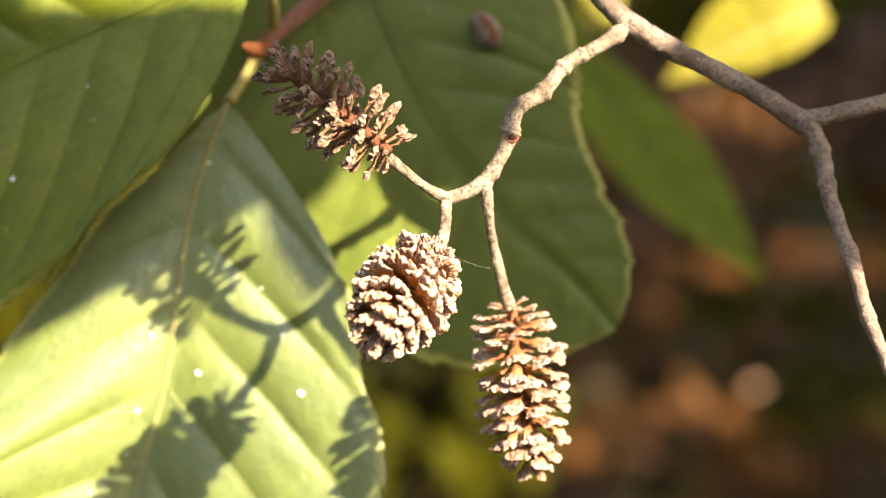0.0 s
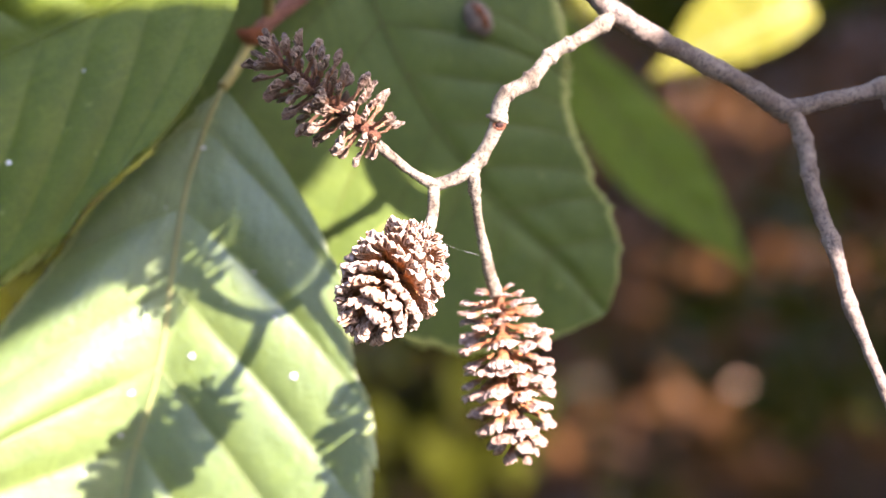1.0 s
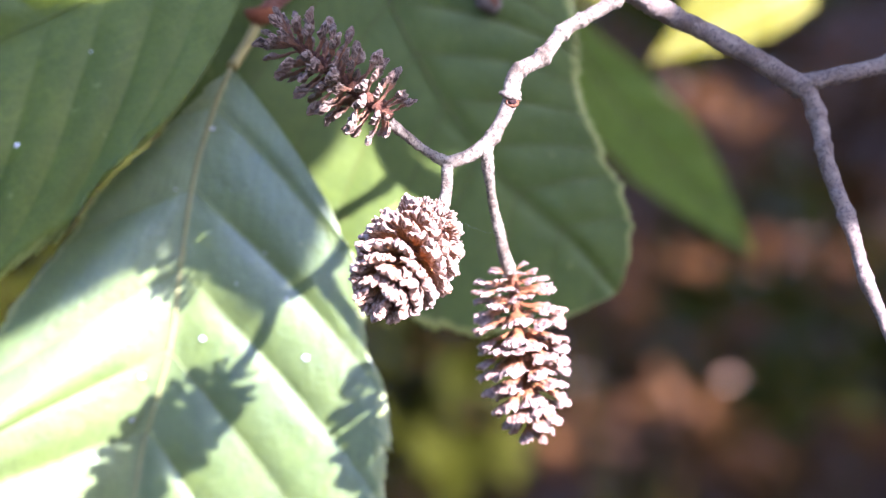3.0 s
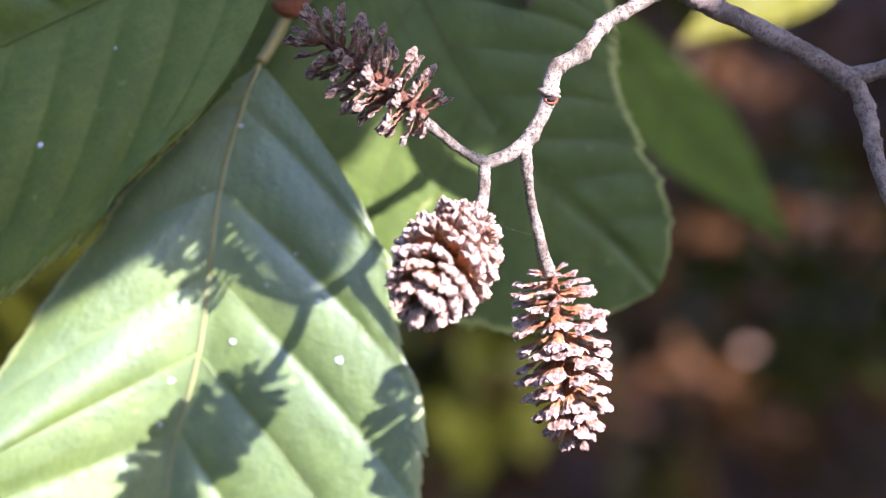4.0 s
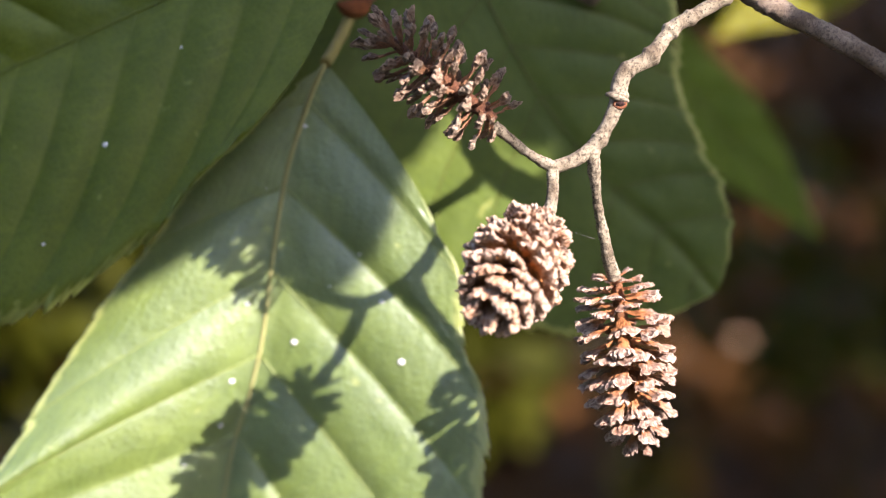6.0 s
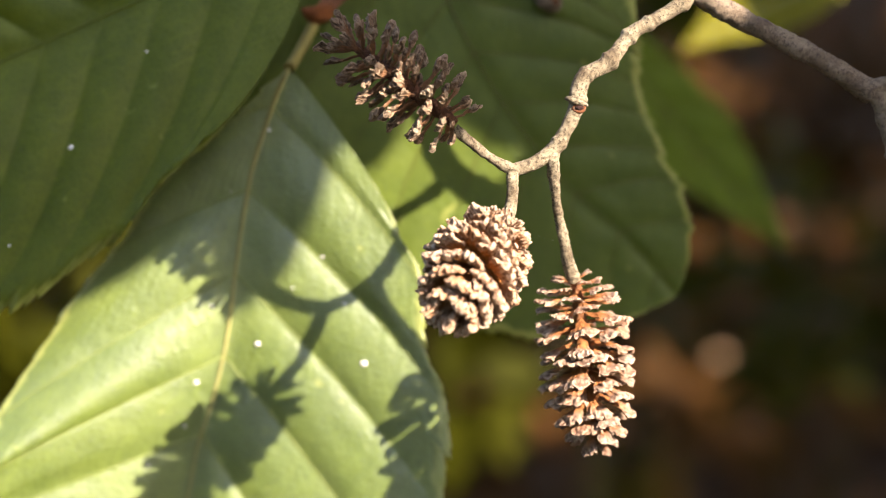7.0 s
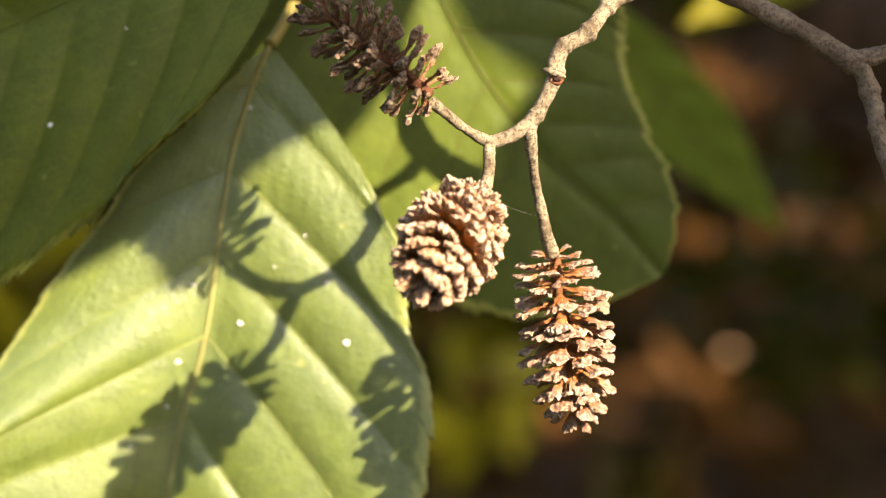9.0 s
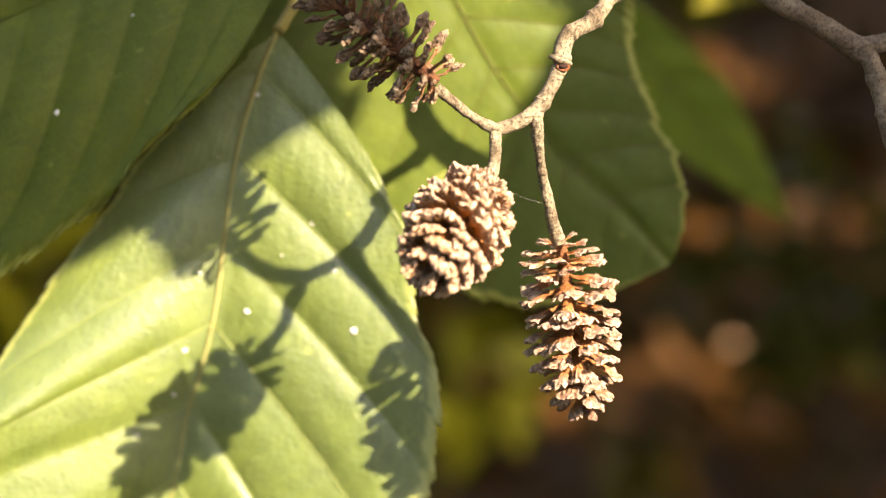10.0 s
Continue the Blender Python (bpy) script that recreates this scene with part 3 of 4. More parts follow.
yellow_leaf, _ = leaf("background_leaf", [(84, 192, 60), (77, 190, 57), (70, 190, 54), (58, 190, 48), (49.7, 190, 43.5)], (0.1, -0.95, 0.25),
     [11, 13, 12, 8, 3.5, 0.3], [6, 8, 7.5, 5, 2.5, 0.3], 62, "bright yellow-green sunlit leaf behind the branch", LEAF_YELLOW, VEIN, veins=7,
     quilt=0.5, seed=5, rows=80, rib=0.5)
leaf("background_leaf", [(28, 150, 66), (31, 150, 60), (33, 150, 54), (34, 150, 49)], (0.1, -0.95, 0.25),
     [4, 6, 6, 4, 0.3], [4, 6, 6, 4, 0.3], 55, "small yellowing leaf behind the twig", LEAF_YELLOW, VEIN, veins=6, quilt=0.4, seed=6, rows=50, rib=0.4)

# Leaves of the same shrub above the cones, between them and the sun.
SHADE = -LIGHT * 150


def sunward(*points):
    return [tuple(Vector(p) + SHADE) for p in points]


canopy_leaf, _ = leaf("overhead_leaf", sunward((54, -45, 62), (46, -45, 61), (30, -45, 58.5), (10, -45, 55), (-14, -45, 50)), (-0.2, -0.95, -0.2),
     [8, 20, 25, 26, 22, 13, 0.3], [2, 8, 15, 21, 25, 20, 0.3], 58, "green leaf hanging above the cones and shading them", LEAF_OVER, VEIN_BACK, veins=8,
     seed=7, rows=90, tooth=1.0)
swing_leaf, _ = leaf("overhead_leaf", sunward((46, -47, 94), (45, -47, 78), (44, -47, 60), (43, -47, 39)), (-0.2, -0.95, -0.2),
     [6, 12, 13, 12, 9, 0.3], [6, 11, 12, 11, 8, 0.3], 50, "narrow green leaf swinging above the cones", LEAF_OVER, VEIN_BACK, veins=8, seed=12, rows=80)
leaf("overhead_leaf", sunward((-2, -50, 112), (-4, -50, 88), (-8, -50, 64), (-14, -50, 34)), (-0.2, -0.95, -0.2),
     [10, 26, 34, 32, 20, 0.3], [10, 26, 33, 32, 20, 0.3], 55, "broad green leaf above the shaded leaf", LEAF_OVER, VEIN_BACK, veins=8, seed=8, rows=90)
leaf("overhead_leaf", sunward((97, -45, 94), (95, -45, 80), (92, -45, 60), (84, -45, 31)), (-0.2, -0.95, -0.2),
     [8, 20, 29, 31, 24, 0.3], [10, 20, 24, 22, 13, 0.3], 55, "green leaf above the fork of the branch", LEAF_OVER, VEIN_BACK, veins=8, seed=9, rows=90)
drift_leaf, _ = leaf("overhead_leaf", sunward((84, -52, 126), (81, -52, 112), (78, -52, 92), (76, -52, 66)), (-0.2, -0.95, -0.2),
     [10, 24, 27, 25, 17, 0.3], [10, 22, 25, 22, 14, 0.3], 55, "small green leaf stirring above the branch", LEAF_OVER, VEIN_BACK, veins=8, seed=10, rows=80)
fringe_leaf, _ = leaf("overhead_leaf", sunward((60, -50, 116), (59, -50, 102), (57, -50, 84), (54, -50, 61)), (-0.2, -0.95, -0.2),
     [6, 13, 15, 15, 12, 0.3], [6, 13, 15, 14, 10, 0.3], 55, "small green leaf above the dark cone", LEAF_OVER, VEIN_BACK, veins=8, seed=13, rows=80)
# Two unseen leaves, added to hold the smooth far leaf in shade.
leaf("overhead_leaf", [(80, 33, 116), (96, 34, 98), (118, 34, 74), (146, 34, 44)], (-0.3, -0.9, -0.3),
     [8, 20, 24, 24, 18, 0.3], [8, 20, 24, 24, 18, 0.3], 55, "unseen green leaf added to shade the leaves behind", LEAF_OVER, VEIN_BACK, veins=8, seed=11, rows=80)
leaf("overhead_leaf", [(108, 62, 158), (126, 62, 130), (150, 62, 98), (182, 62, 56)], (-0.3, -0.9, -0.3),
     [20, 46, 54, 48, 30, 0.3], [12, 36, 44, 42, 28, 0.3], 55, "unseen broad leaf added to shade the leaf behind the cones", LEAF_OVER, VEIN_BACK, veins=8, seed=14, rows=80)
# Another unseen leaf, added to take sun off the yellow leaf.
veil_leaf, _ = leaf("overhead_leaf", sunward((69, 188, 92), (68, 188, 74), (66, 188, 54), (65, 188, 30)), (-0.3, -0.9, -0.3),
     [6, 15, 20, 19, 12, 0.3], [6, 15, 20, 19, 12, 0.3], 55, "unseen green leaf added to dim the yellow leaf", LEAF_OVER, VEIN_BACK, veins=8, seed=15, rows=80)


def fleck(owner, mark, x, z, size, seed):
    """A pale crumb stuck to a leaf at the place nearest to x, z."""
    home = Vector(owner["home"])
    best = min(((mark(u, v, sd, 0.0) - Vector((x, 0, z))).xz.length, u, v, sd) for u in np.linspace(0.02, 0.95, 56) for v in np.linspace(0.02, 0.98, 18) for sd in (-1, 1))
    p = mark(best[1], best[2], best[3], 0.05)
    bm = bmesh.new()
    bmesh.ops.create_icosphere(bm, subdivisions=2, radius=1.0)
    for v in bm.verts:
        k = 1 + 0.35 * noise.noise(v.co * 1.5 + Vector((seed, 0, 0)))
        v.co = (p - home + Vector((v.co.x * size * k, v.co.y * size * 0.3 * k, v.co.z * size * k * 0.75))) * MM
    part("fleck", bm, FLECK, owner, "white fleck")


for i, (x, z, size) in enumerate(((-13.7, -13.0, 0.62), (-25.7, -11.2, 0.5), (-23.9, 15.4, 0.4), (-32.6, -6.7, 0.42), (-15.2, -6.5, 0.38), (-33.7, -16.2, 0.5),
                                  (-17.6, -0.2, 0.25), (-36.4, -21.6, 0.35), (-21.0, -4.0, 0.2), (-29.0, 8.0, 0.18), (-40.0, -26.0, 0.3))):
    fleck(sunlit_leaf, sunlit_mark, x, z, size * 0.75, i)
for i, (x, z, size) in enumerate(((-47.9, 12.6, 0.42), (-55.0, 2.0, 0.2), (-38.0, 24.0, 0.2))):
    fleck(upper_leaf, upper_mark, x, z, size, i + 20)

crumb = thing("dried_bud", 9.5, 29.2, 33, "small grey-brown dried bud stuck on a leaf", "bud")
part("body", tube([(8.3, 28.7, 34.9, 0.5), (8.8, 28.6, 34.2, 1.35), (9.8, 28.8, 32.8, 1.6), (10.6, 29.2, 31.5, 1.3), (11.0, 29.4, 30.8, 0.4)], (9.5, 29.2, 33), 14, 0.3, 0.25, 4), BARK_GREY, crumb)
part("scale", tube([(9.0, 27.6, 34.6, 0.2), (9.9, 27.5, 33.6, 0.55), (10.6, 27.9, 32.2, 0.5), (10.9, 28.4, 31.4, 0.15)], (9.5, 29.2, 33), 10, 0.3, 0.2, 5), BUD, crumb, "russet bud scale")

# ---- the shoot that bears the leaves ----
shoot = thing("leafy_shoot", -19.2, 24, 29, "reddish brown young shoot with an orange bud", "shoot")
part("stem", tube([(2, 28, 52, 1.3), (-6.0, 27.0, 42.5, 1.2), (-12.3, 26.0, 35.9, 1.15), (-16.5, 25.0, 32.2, 1.1), (-18.6, 24.4, 29.8, 1.0)], (-19.2, 24, 29), 12, 0.5, 0.1, 5), SHOOT, shoot)
part("bud", tube([(-17.0, 24.2, 30.6, 0.6), (-17.9, 23.8, 30.0, 1.2), (-19.0, 23.4, 29.6, 1.25), (-20.1, 23.1, 29.9, 0.8), (-20.8, 23.0, 30.3, 0.2)], (-19.2, 24, 29), 12, 0.3, 0.12, 6), BUD, shoot, "orange-brown bud")

# ---- the shrub's stems beyond the view ----
shrub = new("shrub_stem")
shrub.matrix_world = spot(-330, 80, -300)
tagged(shrub, "slender grey-brown stem of the shrub bending over", "shrub")
foot = (-330, 80, -300)
ground_foot = RIG.inverted() @ Vector((-0.40, 0.35, -0.05)) / MM
part("stem", tube([(*ground_foot, 11), (-350, 160, -620, 9), (-330, 90, -250, 7.5), (-250, 55, 60, 5.5), (-130, 32, 150, 4.0), (-40, 16, 140, 2.8), (-4, 8, 100, 2.0), (6, 6, 66, 1.6), (11, 5, 47, 1.3)],
     foot, 12, 6, 0.08, 1), BARK_GREY, shrub)
over = [tuple(Vector(p) + SHADE) for p in ((10, -44, 146), (70, -48, 140), (130, -30, 128))]
part("twig", tube([(-130, 32, 150, 3.0), (-20, -60, 190, 2.6), (*over[0], 2.0), (*over[1], 1.6), (*over[2], 1.3)], foot, 10, 4, 0.08, 2), BARK_GREY, shrub)
part("twig", tube([(-40, 16, 140, 2.0), (40, 30, 150, 1.7), (110, 36, 136, 1.4), (150, 30, 118, 1.0)], foot, 10, 4, 0.08, 3), BARK_GREY, shrub)
part("twig", tube([(-40, 16, 140, 2.0), (-14, 26, 100, 1.7), (-2, 28, 66, 1.4), (2, 28, 51, 1.3)], foot, 10, 4, 0.08, 3), SHOOT, shrub)
for a, b in ((over[1], sunward((54, -45, 62))[0]), (over[0], sunward((-2, -50, 112))[0]), (over[2], sunward((97, -45, 94))[0]), ((110, 36, 136), (80, 33, 116))):
    q = [(x + y) / 2 for x, y in zip(a, b)]
    part("leaf_stalk", tube([(*a, 0.9), (q[0] + 4, q[1] - 3, q[2] + 3, 0.7), (*b, 0.7)], foot, 8, 3, 0.05, 4), PETIOLE, shrub)

# ---- the branch ----
home = (24.8, 3.0, 29.8)
branch = thing("alder_branch", *home, "bare grey-brown alder branch forking into thin twigs", "branch")
part("main_stem", tube([(10, 5, 49, 1.20), (18.1, 4.0, 37.8, 1.20), (20.7, 3.5, 34.1, 1.20), (22.5, 3.0, 31.9, 1.20), (24.8, 3.0, 29.8, 1.31), (30.4, 3.5, 26.6, 1.20), (34.3, 4.0, 24.8, 1.15),
     (39.6, 4.5, 22.1, 1.21), (43.5, 5.0, 19.6, 1.32), (45.3, 5.0, 18.7, 1.33)], home, 18, 0.25, 0.15, 1), BARK_GREY, branch)
part("side_twig", tube([(44.6, 5.0, 18.9, 1.03), (50.0, 5.0, 20.2, 0.99), (54.4, 5.0, 21.2, 0.99), (56.4, 5.0, 21.8, 1.25), (61.8, 6.0, 23.3, 0.94), (67.6, 8.0, 26.2, 0.89)], home, 16, 0.25, 0.15, 2), BARK_GREY, branch)
part("side_twig", tube([(56.4, 5.0, 21.8, 0.99), (57.8, 4.0, 17.3, 0.83), (59.8, 3.0, 11.5, 0.77)], home, 16, 0.25, 0.2, 3), BARK_GREY, branch)
part("side_twig", tube([(45.0, 5.0, 19.0, 1.12), (46.3, 5.0, 17.3, 1.05), (47.1, 5.0, 14.7, 1.07), (47.6, 4.0, 11.1, 0.93), (48.5, 3.0, 7.2, 0.93), (49.7, 2.0, 3.7, 0.92), (50.6, 1.0, -0.1, 0.81),
     (51.5, 0.0, -3.8, 0.83), (53.1, -1.0, -8.2, 0.65), (54.9, -2.0, -13.1, 0.64), (56.5, -3.0, -18.0, 0.58)], home, 16, 0.2, 0.17, 4,
     ((0.10, 0.5, 0.2), (0.20, 0.4, 0.2), (0.41, 0.5, 0.25), (0.60, 0.5, 0.2))), BARK_GREY, branch)
part("cone_twig", tube([(24.6, 3.0, 29.8, 0.93), (22.9, 2.0, 28.1, 0.83), (20.0, 1.5, 26.3, 0.78), (17.4, 1.0, 24.7, 0.78), (14.9, 0.0, 21.6, 0.86), (12.3, -0.5, 20.0, 0.91), (11.5, -0.7, 18.4, 0.96),
     (11.2, -0.8, 16.5, 0.89), (10.0, -1.0, 13.8, 0.79), (8.7, -1.2, 11.9, 0.84), (6.7, -1.5, 10.4, 0.74), (4.2, -1.9, 9.5, 0.77)], home, 22, 0.16, 0.11, 5,
     ((0.07, 0.45, 0.28), (0.22, 0.3, 0.16), (0.31, 0.4, 0.30), (0.43, 0.4, 0.28), (0.53, 0.3, 0.14), (0.63, 0.35, 0.25), (0.80, 0.35, 0.16))), BARK, branch)
arc = [(11.25 + 1.12 * math.sin(a), -0.8 - 1.12 * math.cos(a), 17.1 - 0.38 * math.sin(a) - 0.1 * math.cos(a)) for a in np.linspace(-1.9, 1.9, 11)]
part("leaf_scar", tube([(*q, 0.34 - 0.03 * abs(k - 5)) for k, q in enumerate(arc)], home, 10, 0.2, 0.3, 6), BARK, branch, "raised lip of an old leaf scar")
ring = [(11.45 + 0.62 * math.cos(a), -1.72 + 0.18 * math.cos(a) ** 2, 16.35 + 0.40 * math.sin(a), 0.17) for a in np.linspace(0, 2 * math.pi, 15)]
part("scar_rim", tube(ring, home, 8, 0.15, 0.3, 7), SCAR, branch, "rust-brown rim of the scar")
# A solid dark plug, no real hollow; its colour gives the shade.
part("scar_pit", tube([(11.0, -1.62, 16.3, 0.12), (11.25, -1.72, 16.35, 0.28), (11.65, -1.72, 16.35, 0.28), (11.9, -1.60, 16.3, 0.12)], home, 8, 0.15, 0.2, 8), PIT, branch, "dark plug painted as the shade in the scar's hollow")
part("cone_stalk", tube([(4.4, -1.9, 9.5, 0.73), (2.0, -2.4, 10.7, 0.53), (-0.2, -2.8, 12.4, 0.53), (-2.2, -3.0, 14.0, 0.64)], home, 16, 0.18, 0.2, 7), BARK, branch)
part("cone_stalk", tube([(4.2, -1.9, 9.7, 0.73), (4.1, -2.5, 7.4, 0.58), (3.9, -2.9, 5.4, 0.66), (3.6, -3.9, 4.3, 0.75), (2.9, -4.8, 3.0, 0.8)], home, 16, 0.18, 0.2, 8), BARK, branch)
part("cone_stalk", tube([(8.7, -1.2, 11.9, 0.80), (8.7, -1.0, 10.0, 0.70), (9.1, 0.7, 6.6, 0.53), (9.9, 2.4, 2.8, 0.59), (10.7, 3.8, -0.4, 0.67), (11.4, 4.7, -2.7, 0.77)], home, 16, 0.18, 0.2, 9), BARK, branch)
part("silk_thread", tube([(4.6, -4.0, 3.4, 0.004), (6.9, -1.0, 2.4, 0.004), (9.4, 1.0, 1.7, 0.004)], home, 5, 1.0), FLECK, branch, "fine spider thread")


# ---- cones ----
def scale_mesh(name, seed, width, neck, thick, lip, curl, lobes, rag, knobby, material):
    """One woody scale of unit length along x, its upper face to +z: a thin fibrous fan that ends in a thick lip of rounded knobs."""
    rnd = random.Random(seed)
    nu, nv = 19, 35
    phase, skew = rnd.uniform(-0.6, 0.6), rnd.uniform(-0.12, 0.12)
    verts, faces, uv = [], [], []
    for sgn in (1, -1):
        for i in range(nu):
            s = 1 - (1 - i / (nu - 1)) ** 1.5
            for k in range(nv):
                q = 2 * k / (nv - 1) - 1
                lobe = abs(math.cos(lobes * math.pi * 0.5 * (q + 0.25 * noise.noise(Vector((q * 1.7, seed * 1.3, 0)))) + phase))
                knob = 0.55 + knobby * (lobe ** 0.8 - 0.55) + 0.5 * knobby * (noise.noise(Vector((q * 3.1, seed * 2.1, 4))))
                hw = neck + (width - neck) * s ** 1.7
                end = smoothstep(0.66, 0.88, s)
                th = thick * (1 + 0.35 * math.cos(q * 17 + seed)) + (lip - thick) * end * (0.10 + 1.1 * knob)
                th *= math.sqrt(max(0.0, 1 - abs(q) ** 3)) * math.sqrt(max(0.02, 1 - max(0.0, (s - 0.86) / 0.14) ** 2))
                x = s * (1 - 0.16 * q * q * s) + 0.13 * (knob - 0.4) * smoothstep(0.75, 1.0, s)
                y = hw * q + skew * s * s
                z = curl * s ** 3 + 0.20 * width * q * q * s + sgn * th * 0.5
                if sgn > 0:
                    z += 0.3 * (lip - thick) * end * knob
                p = Vector((x, y, z))
                p += 0.05 * noise.noise_vector(p * 4 + Vector((seed, 0, 0))) * (0.2 + s) + rag * 0.035 * noise.noise_vector(p * 10 + Vector((seed, 5, 0))) * (0.4 + s)
                p += rag * 0.02 * noise.noise_vector(p * 24 + Vector((seed, 9, 0)))
                verts.append(p)
                uv.append((s, q * 0.5 + 0.5 + seed))
    n = nu * nv
    for i in range(nu - 1):
        for k in range(nv - 1):
            a, b, c, d = i * nv + k, (i + 1) * nv + k, (i + 1) * nv + k + 1, i * nv + k + 1
            faces += [(a, b, c, d), (n + d, n + c, n + b, n + a)]
        faces += [(i * nv, n + i * nv, n + (i + 1) * nv, (i + 1) * nv)]
        a, b = i * nv + nv - 1, (i + 1) * nv + nv - 1
        faces += [(a, b, n + b, n + a)]
    for k in range(nv - 1):
        a = (nu - 1) * nv + k
        faces += [(a, n + a, n + a + 1, a + 1)]
    mesh = bpy.data.meshes.new(name)
    mesh.from_pydata(verts, [], faces)
    layer = mesh.uv_layers.new(name="UVMap")
    for lp in mesh.loops:
        layer.data[lp.index].uv = uv[lp.vertex_index]
    smooth(mesh)
    mesh.materials.append(material)
    return mesh


def cone(base, tip, count, label, material, root, end, shape, vary=(0.85, 1.15), spin=0.0, seed=0, core=1.0, jitter=0.1, wood=None, kinds=9):
    """A woody cone: scales in a spiral on its axis. root(s): mm along the axis where a scale springs; end(s): mm along the axis and from it where its lip lies."""
    rnd = random.Random(seed)
    ob = thing("alder_cone", *base, label, "cone", "cones on the branch")
    axis = (Vector(tip) - Vector(base)).normalized()
    side = axis.orthogonal().normalized()
    up = axis.cross(side)
    meshes = [scale_mesh("scale", seed * 20 + i, shape[0] * rnd.uniform(*vary), shape[1], shape[2], shape[3] * rnd.uniform(0.85, 1.2),
                         shape[4] * rnd.uniform(0.3, 1.6), shape[5] + rnd.choice((0, 0, 1)), shape[6], shape[7], material) for i in range(kinds)]
    o = Vector(base)
    r0, r1 = root(0), root(1)
    pts = [(*(o + axis * (r0 - 0.6)), core * 0.7), (*(o + axis * (r0 + 0.15 * (r1 - r0))), core), (*(o + axis * (r0 + 0.6 * (r1 - r0))), core * 1.05), (*(o + axis * r1), core * 0.6)]
    part("core", tube(pts, base, 12, 0.4, 0.2, seed), wood or CORE, ob, "russet woody core")
    for i in range(count):
        s = (i + 0.5) / count
        w = spin + i * 2.39996 + rnd.gauss(0, jitter)
        out = side * math.cos(w) + up * math.sin(w)
        along, far = end(s)
        far *= rnd.uniform(1 - 0.9 * jitter, 1 + 0.4 * jitter)
        start = root(s)
        x = out * far + axis * (along - start)
        size = x.length
        x.normalize()
        x = (x + axis * rnd.gauss(0, 0.8 * jitter)).normalized()
        z = (axis - x * axis.dot(x)).normalized() if abs(axis.dot(x)) < 0.99 else out * -1
        z = Matrix.Rotation(rnd.gauss(0, 1.1 * jitter), 3, x) @ z
        y = z.cross(x)
        piece = new("scale", rnd.choice(meshes))
        piece.parent = ob
        m = Matrix((x, y, z)).transposed().to_4x4()
        m.translation = axis * start * MM
        wide = size * min(1.0, max(0.4, far / 3.4))
        piece.matrix_basis = m @ Matrix.Diagonal((size * MM, wide * MM, size * MM, 1))
    return ob


def profile(s, stops):
    """A value at s between (place, value) stops."""
    return float(np.interp(s, [p for p, _ in stops], [v for _, v in stops]))


def egg(s, long, wide):
    """Where the lips lie on an egg of half axes long and wide; they part where those of the tip bend forward."""
    a = -0.955 + 1.155 * s / 0.72 if s < 0.72 else 0.27 + 0.715 * (s - 0.72) / 0.28
    return long * (0.8 + a), wide * math.sqrt(1 - a * a)


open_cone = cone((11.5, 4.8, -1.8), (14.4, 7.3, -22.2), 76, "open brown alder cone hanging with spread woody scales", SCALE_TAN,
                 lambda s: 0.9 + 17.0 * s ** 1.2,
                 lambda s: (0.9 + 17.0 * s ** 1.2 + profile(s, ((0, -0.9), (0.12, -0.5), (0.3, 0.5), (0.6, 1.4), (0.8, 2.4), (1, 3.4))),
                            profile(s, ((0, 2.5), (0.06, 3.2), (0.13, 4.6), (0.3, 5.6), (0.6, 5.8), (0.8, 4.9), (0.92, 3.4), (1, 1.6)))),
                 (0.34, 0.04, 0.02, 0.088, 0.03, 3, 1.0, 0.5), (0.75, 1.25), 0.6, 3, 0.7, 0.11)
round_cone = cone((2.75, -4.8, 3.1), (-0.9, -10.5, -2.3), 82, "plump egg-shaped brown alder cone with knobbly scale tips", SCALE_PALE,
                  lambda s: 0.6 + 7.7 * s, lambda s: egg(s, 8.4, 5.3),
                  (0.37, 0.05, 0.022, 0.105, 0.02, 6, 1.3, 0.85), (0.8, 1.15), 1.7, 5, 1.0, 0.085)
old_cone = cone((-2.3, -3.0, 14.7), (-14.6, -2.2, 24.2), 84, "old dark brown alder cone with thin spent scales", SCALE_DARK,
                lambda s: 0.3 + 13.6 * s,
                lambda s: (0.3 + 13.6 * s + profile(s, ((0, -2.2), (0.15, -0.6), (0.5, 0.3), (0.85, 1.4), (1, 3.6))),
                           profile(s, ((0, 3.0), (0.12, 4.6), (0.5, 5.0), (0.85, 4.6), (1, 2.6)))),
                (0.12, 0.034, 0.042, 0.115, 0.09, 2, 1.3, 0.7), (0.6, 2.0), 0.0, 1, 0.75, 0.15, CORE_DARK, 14)


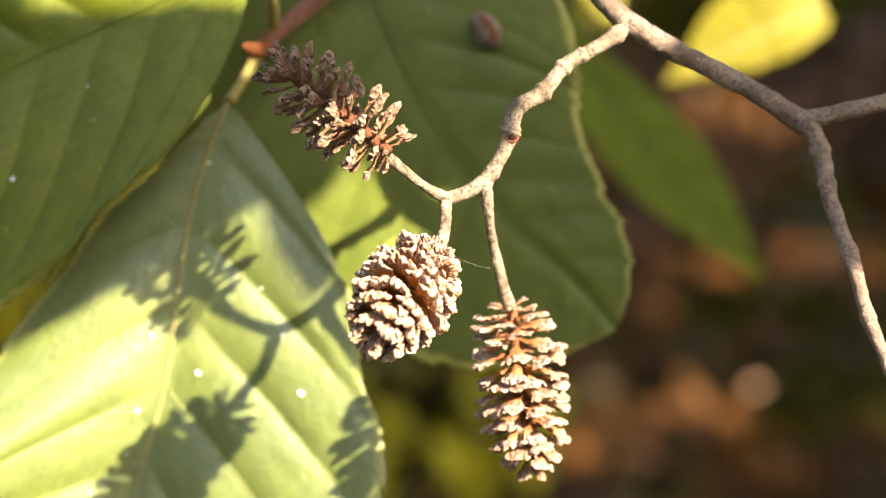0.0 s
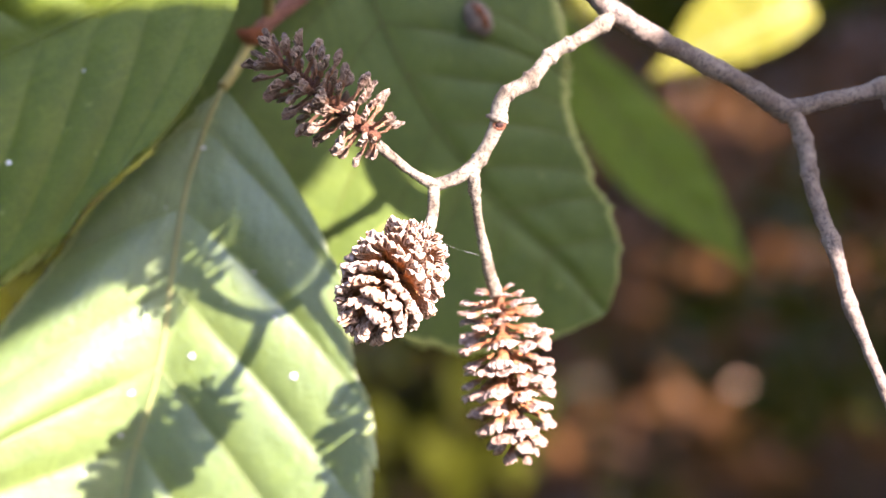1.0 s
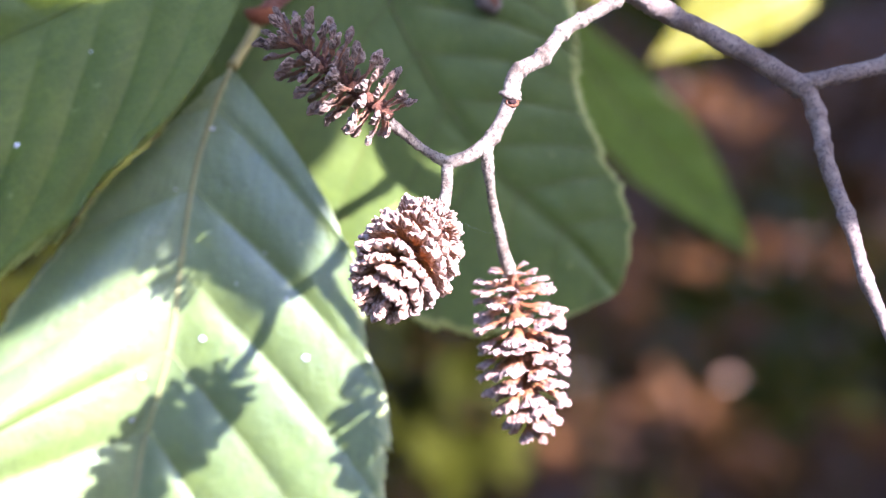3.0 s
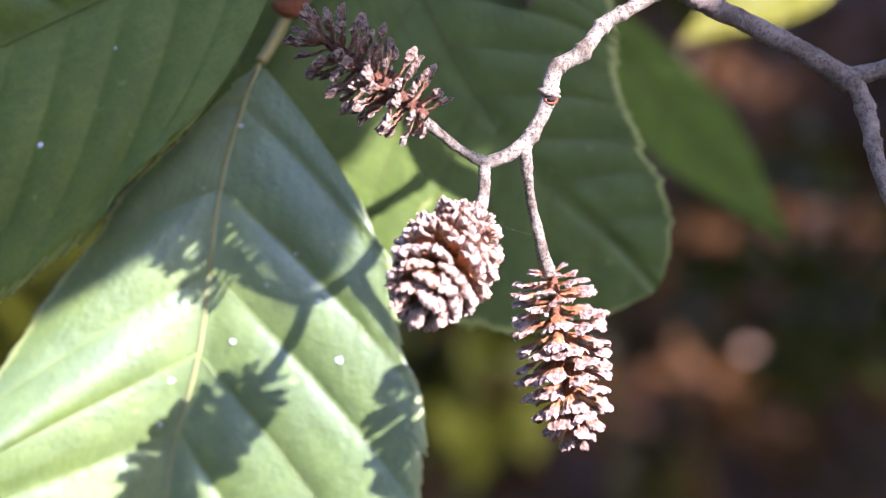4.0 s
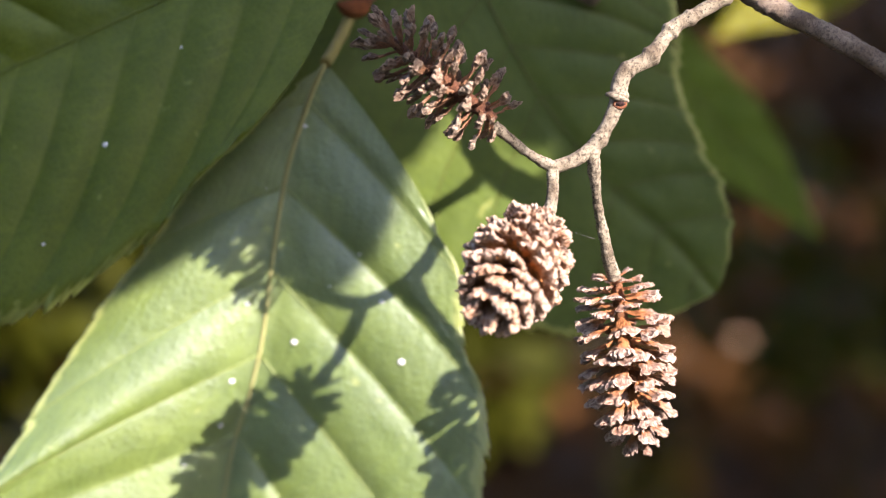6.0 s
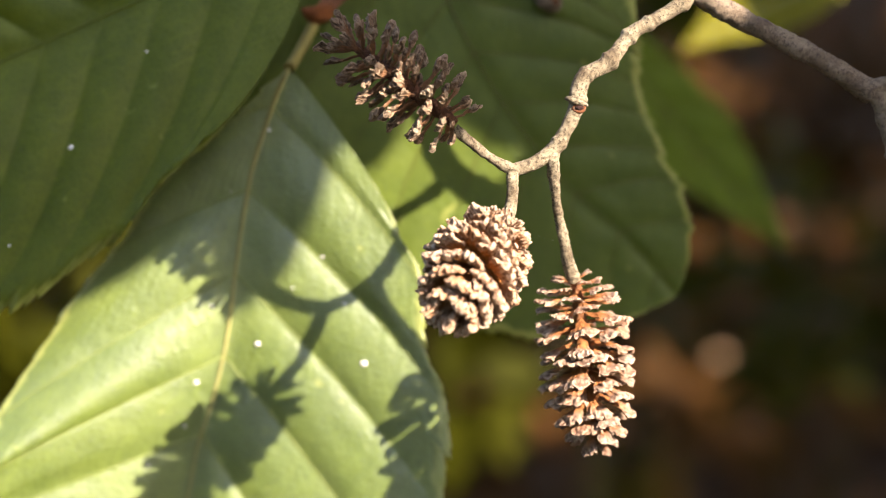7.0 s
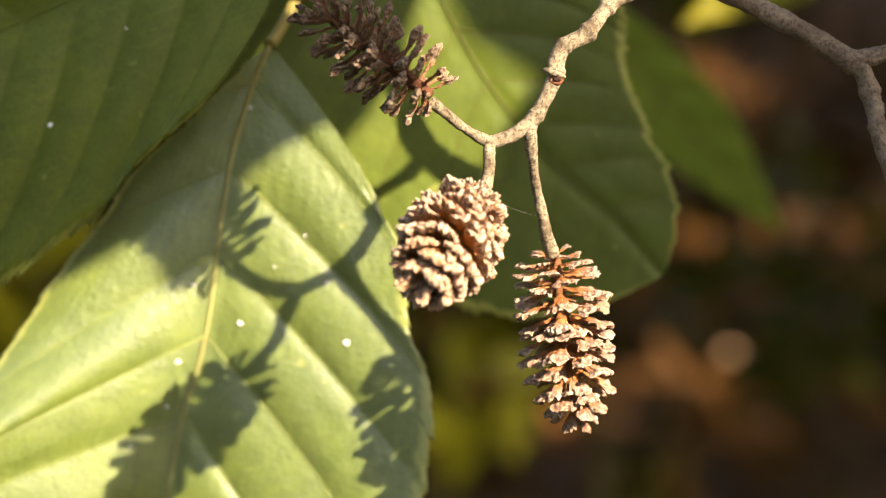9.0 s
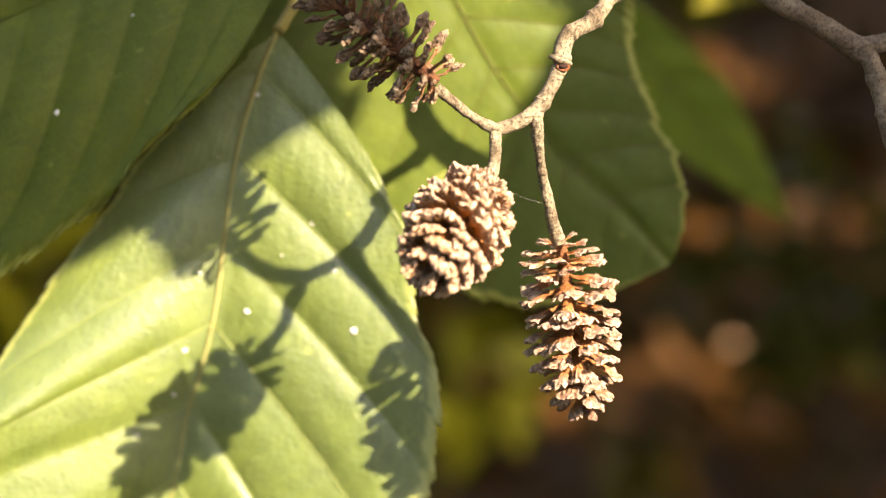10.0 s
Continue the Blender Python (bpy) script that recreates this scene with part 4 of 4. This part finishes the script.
# ---- what moves ----
SWAY = [(0, 0.97, 0.19, 0.54), (0.5, 0.24, 0.13, 0.22), (1, 0.42, 0.08, 0.22), (1.5, 0.20, 0.11, 0.03), (2, 0.28, 0.13, 0.11), (2.5, 0.18, 0.31, 0.26),
        (2.7, 0.30, 0.30, 0.19), (3.8, 0.39, 0.35, -0.11), (4, 0.26, 0.39, -0.02), (4.5, 0.02, 0.42, -0.51), (5, 0.20, 0.46, -0.27), (5.2, 0.39, 0.41, -0.39),
        (6.3, -0.58, 0.05, -0.05), (6.5, -0.37, 0.00, -0.33), (7, -0.25, -0.13, -0.14), (7.5, -0.37, -0.19, -0.18), (8, -0.13, -0.36, 0.26), (8.5, -0.33, -0.48, -0.01),
        (9, -0.55, -0.86, 0.09), (9.5, -0.49, -0.72, 0.01), (10, -0.80, -0.65, 0.07)]


def motions():
    for ob in (branch, open_cone, round_cone, old_cone):
        x, y, z = ob["home"]
        walk(ob, [(t, spot(x + a, y + b, z + c)) for t, a, b, c in SWAY])
    for ob, rows in ((swing_leaf, ((0, 5, 3), (1, 2, 0), (2.5, -1, -3), (4.5, 0, -1), (6.5, -6, 0), (8, -13, -1), (10, -15, -1))),
                     (canopy_leaf, ((0, 0, -1.5), (1, 0, -3), (2.5, 0, -4.5), (4.2, 0, -1), (5, 0, 0), (10, 0, 0))),
                     # This late shift stands in for shade spreading over the yellow leaf.
                     (yellow_leaf, ((0, 0, 0), (8, 0, 0), (9, 1, 2), (10, 2, 3))),
                     # The added veil slides in to dim the yellow leaf.
                     (veil_leaf, ((0, 14, 62), (2.5, 14, 56), (4.5, 14, 34), (6.5, 10, 12), (8, 8, 8), (10, 4, 4))),
                     (fringe_leaf, ((0, 0, 0), (6.5, 0, 0), (8.3, 0, 0), (9.2, -1, 3), (10, -3, 7))),
                     (drift_leaf, ((0, 0, 0), (2.5, 0, 0), (4.5, 0, 0), (6.5, 2, 1), (8, 4, 3), (9, 9, 7), (10, 15, 11)))):
        x, y, z = ob["home"]
        walk(ob, [(t, spot(x + a, y, z + c)) for t, a, c in rows])


motions()
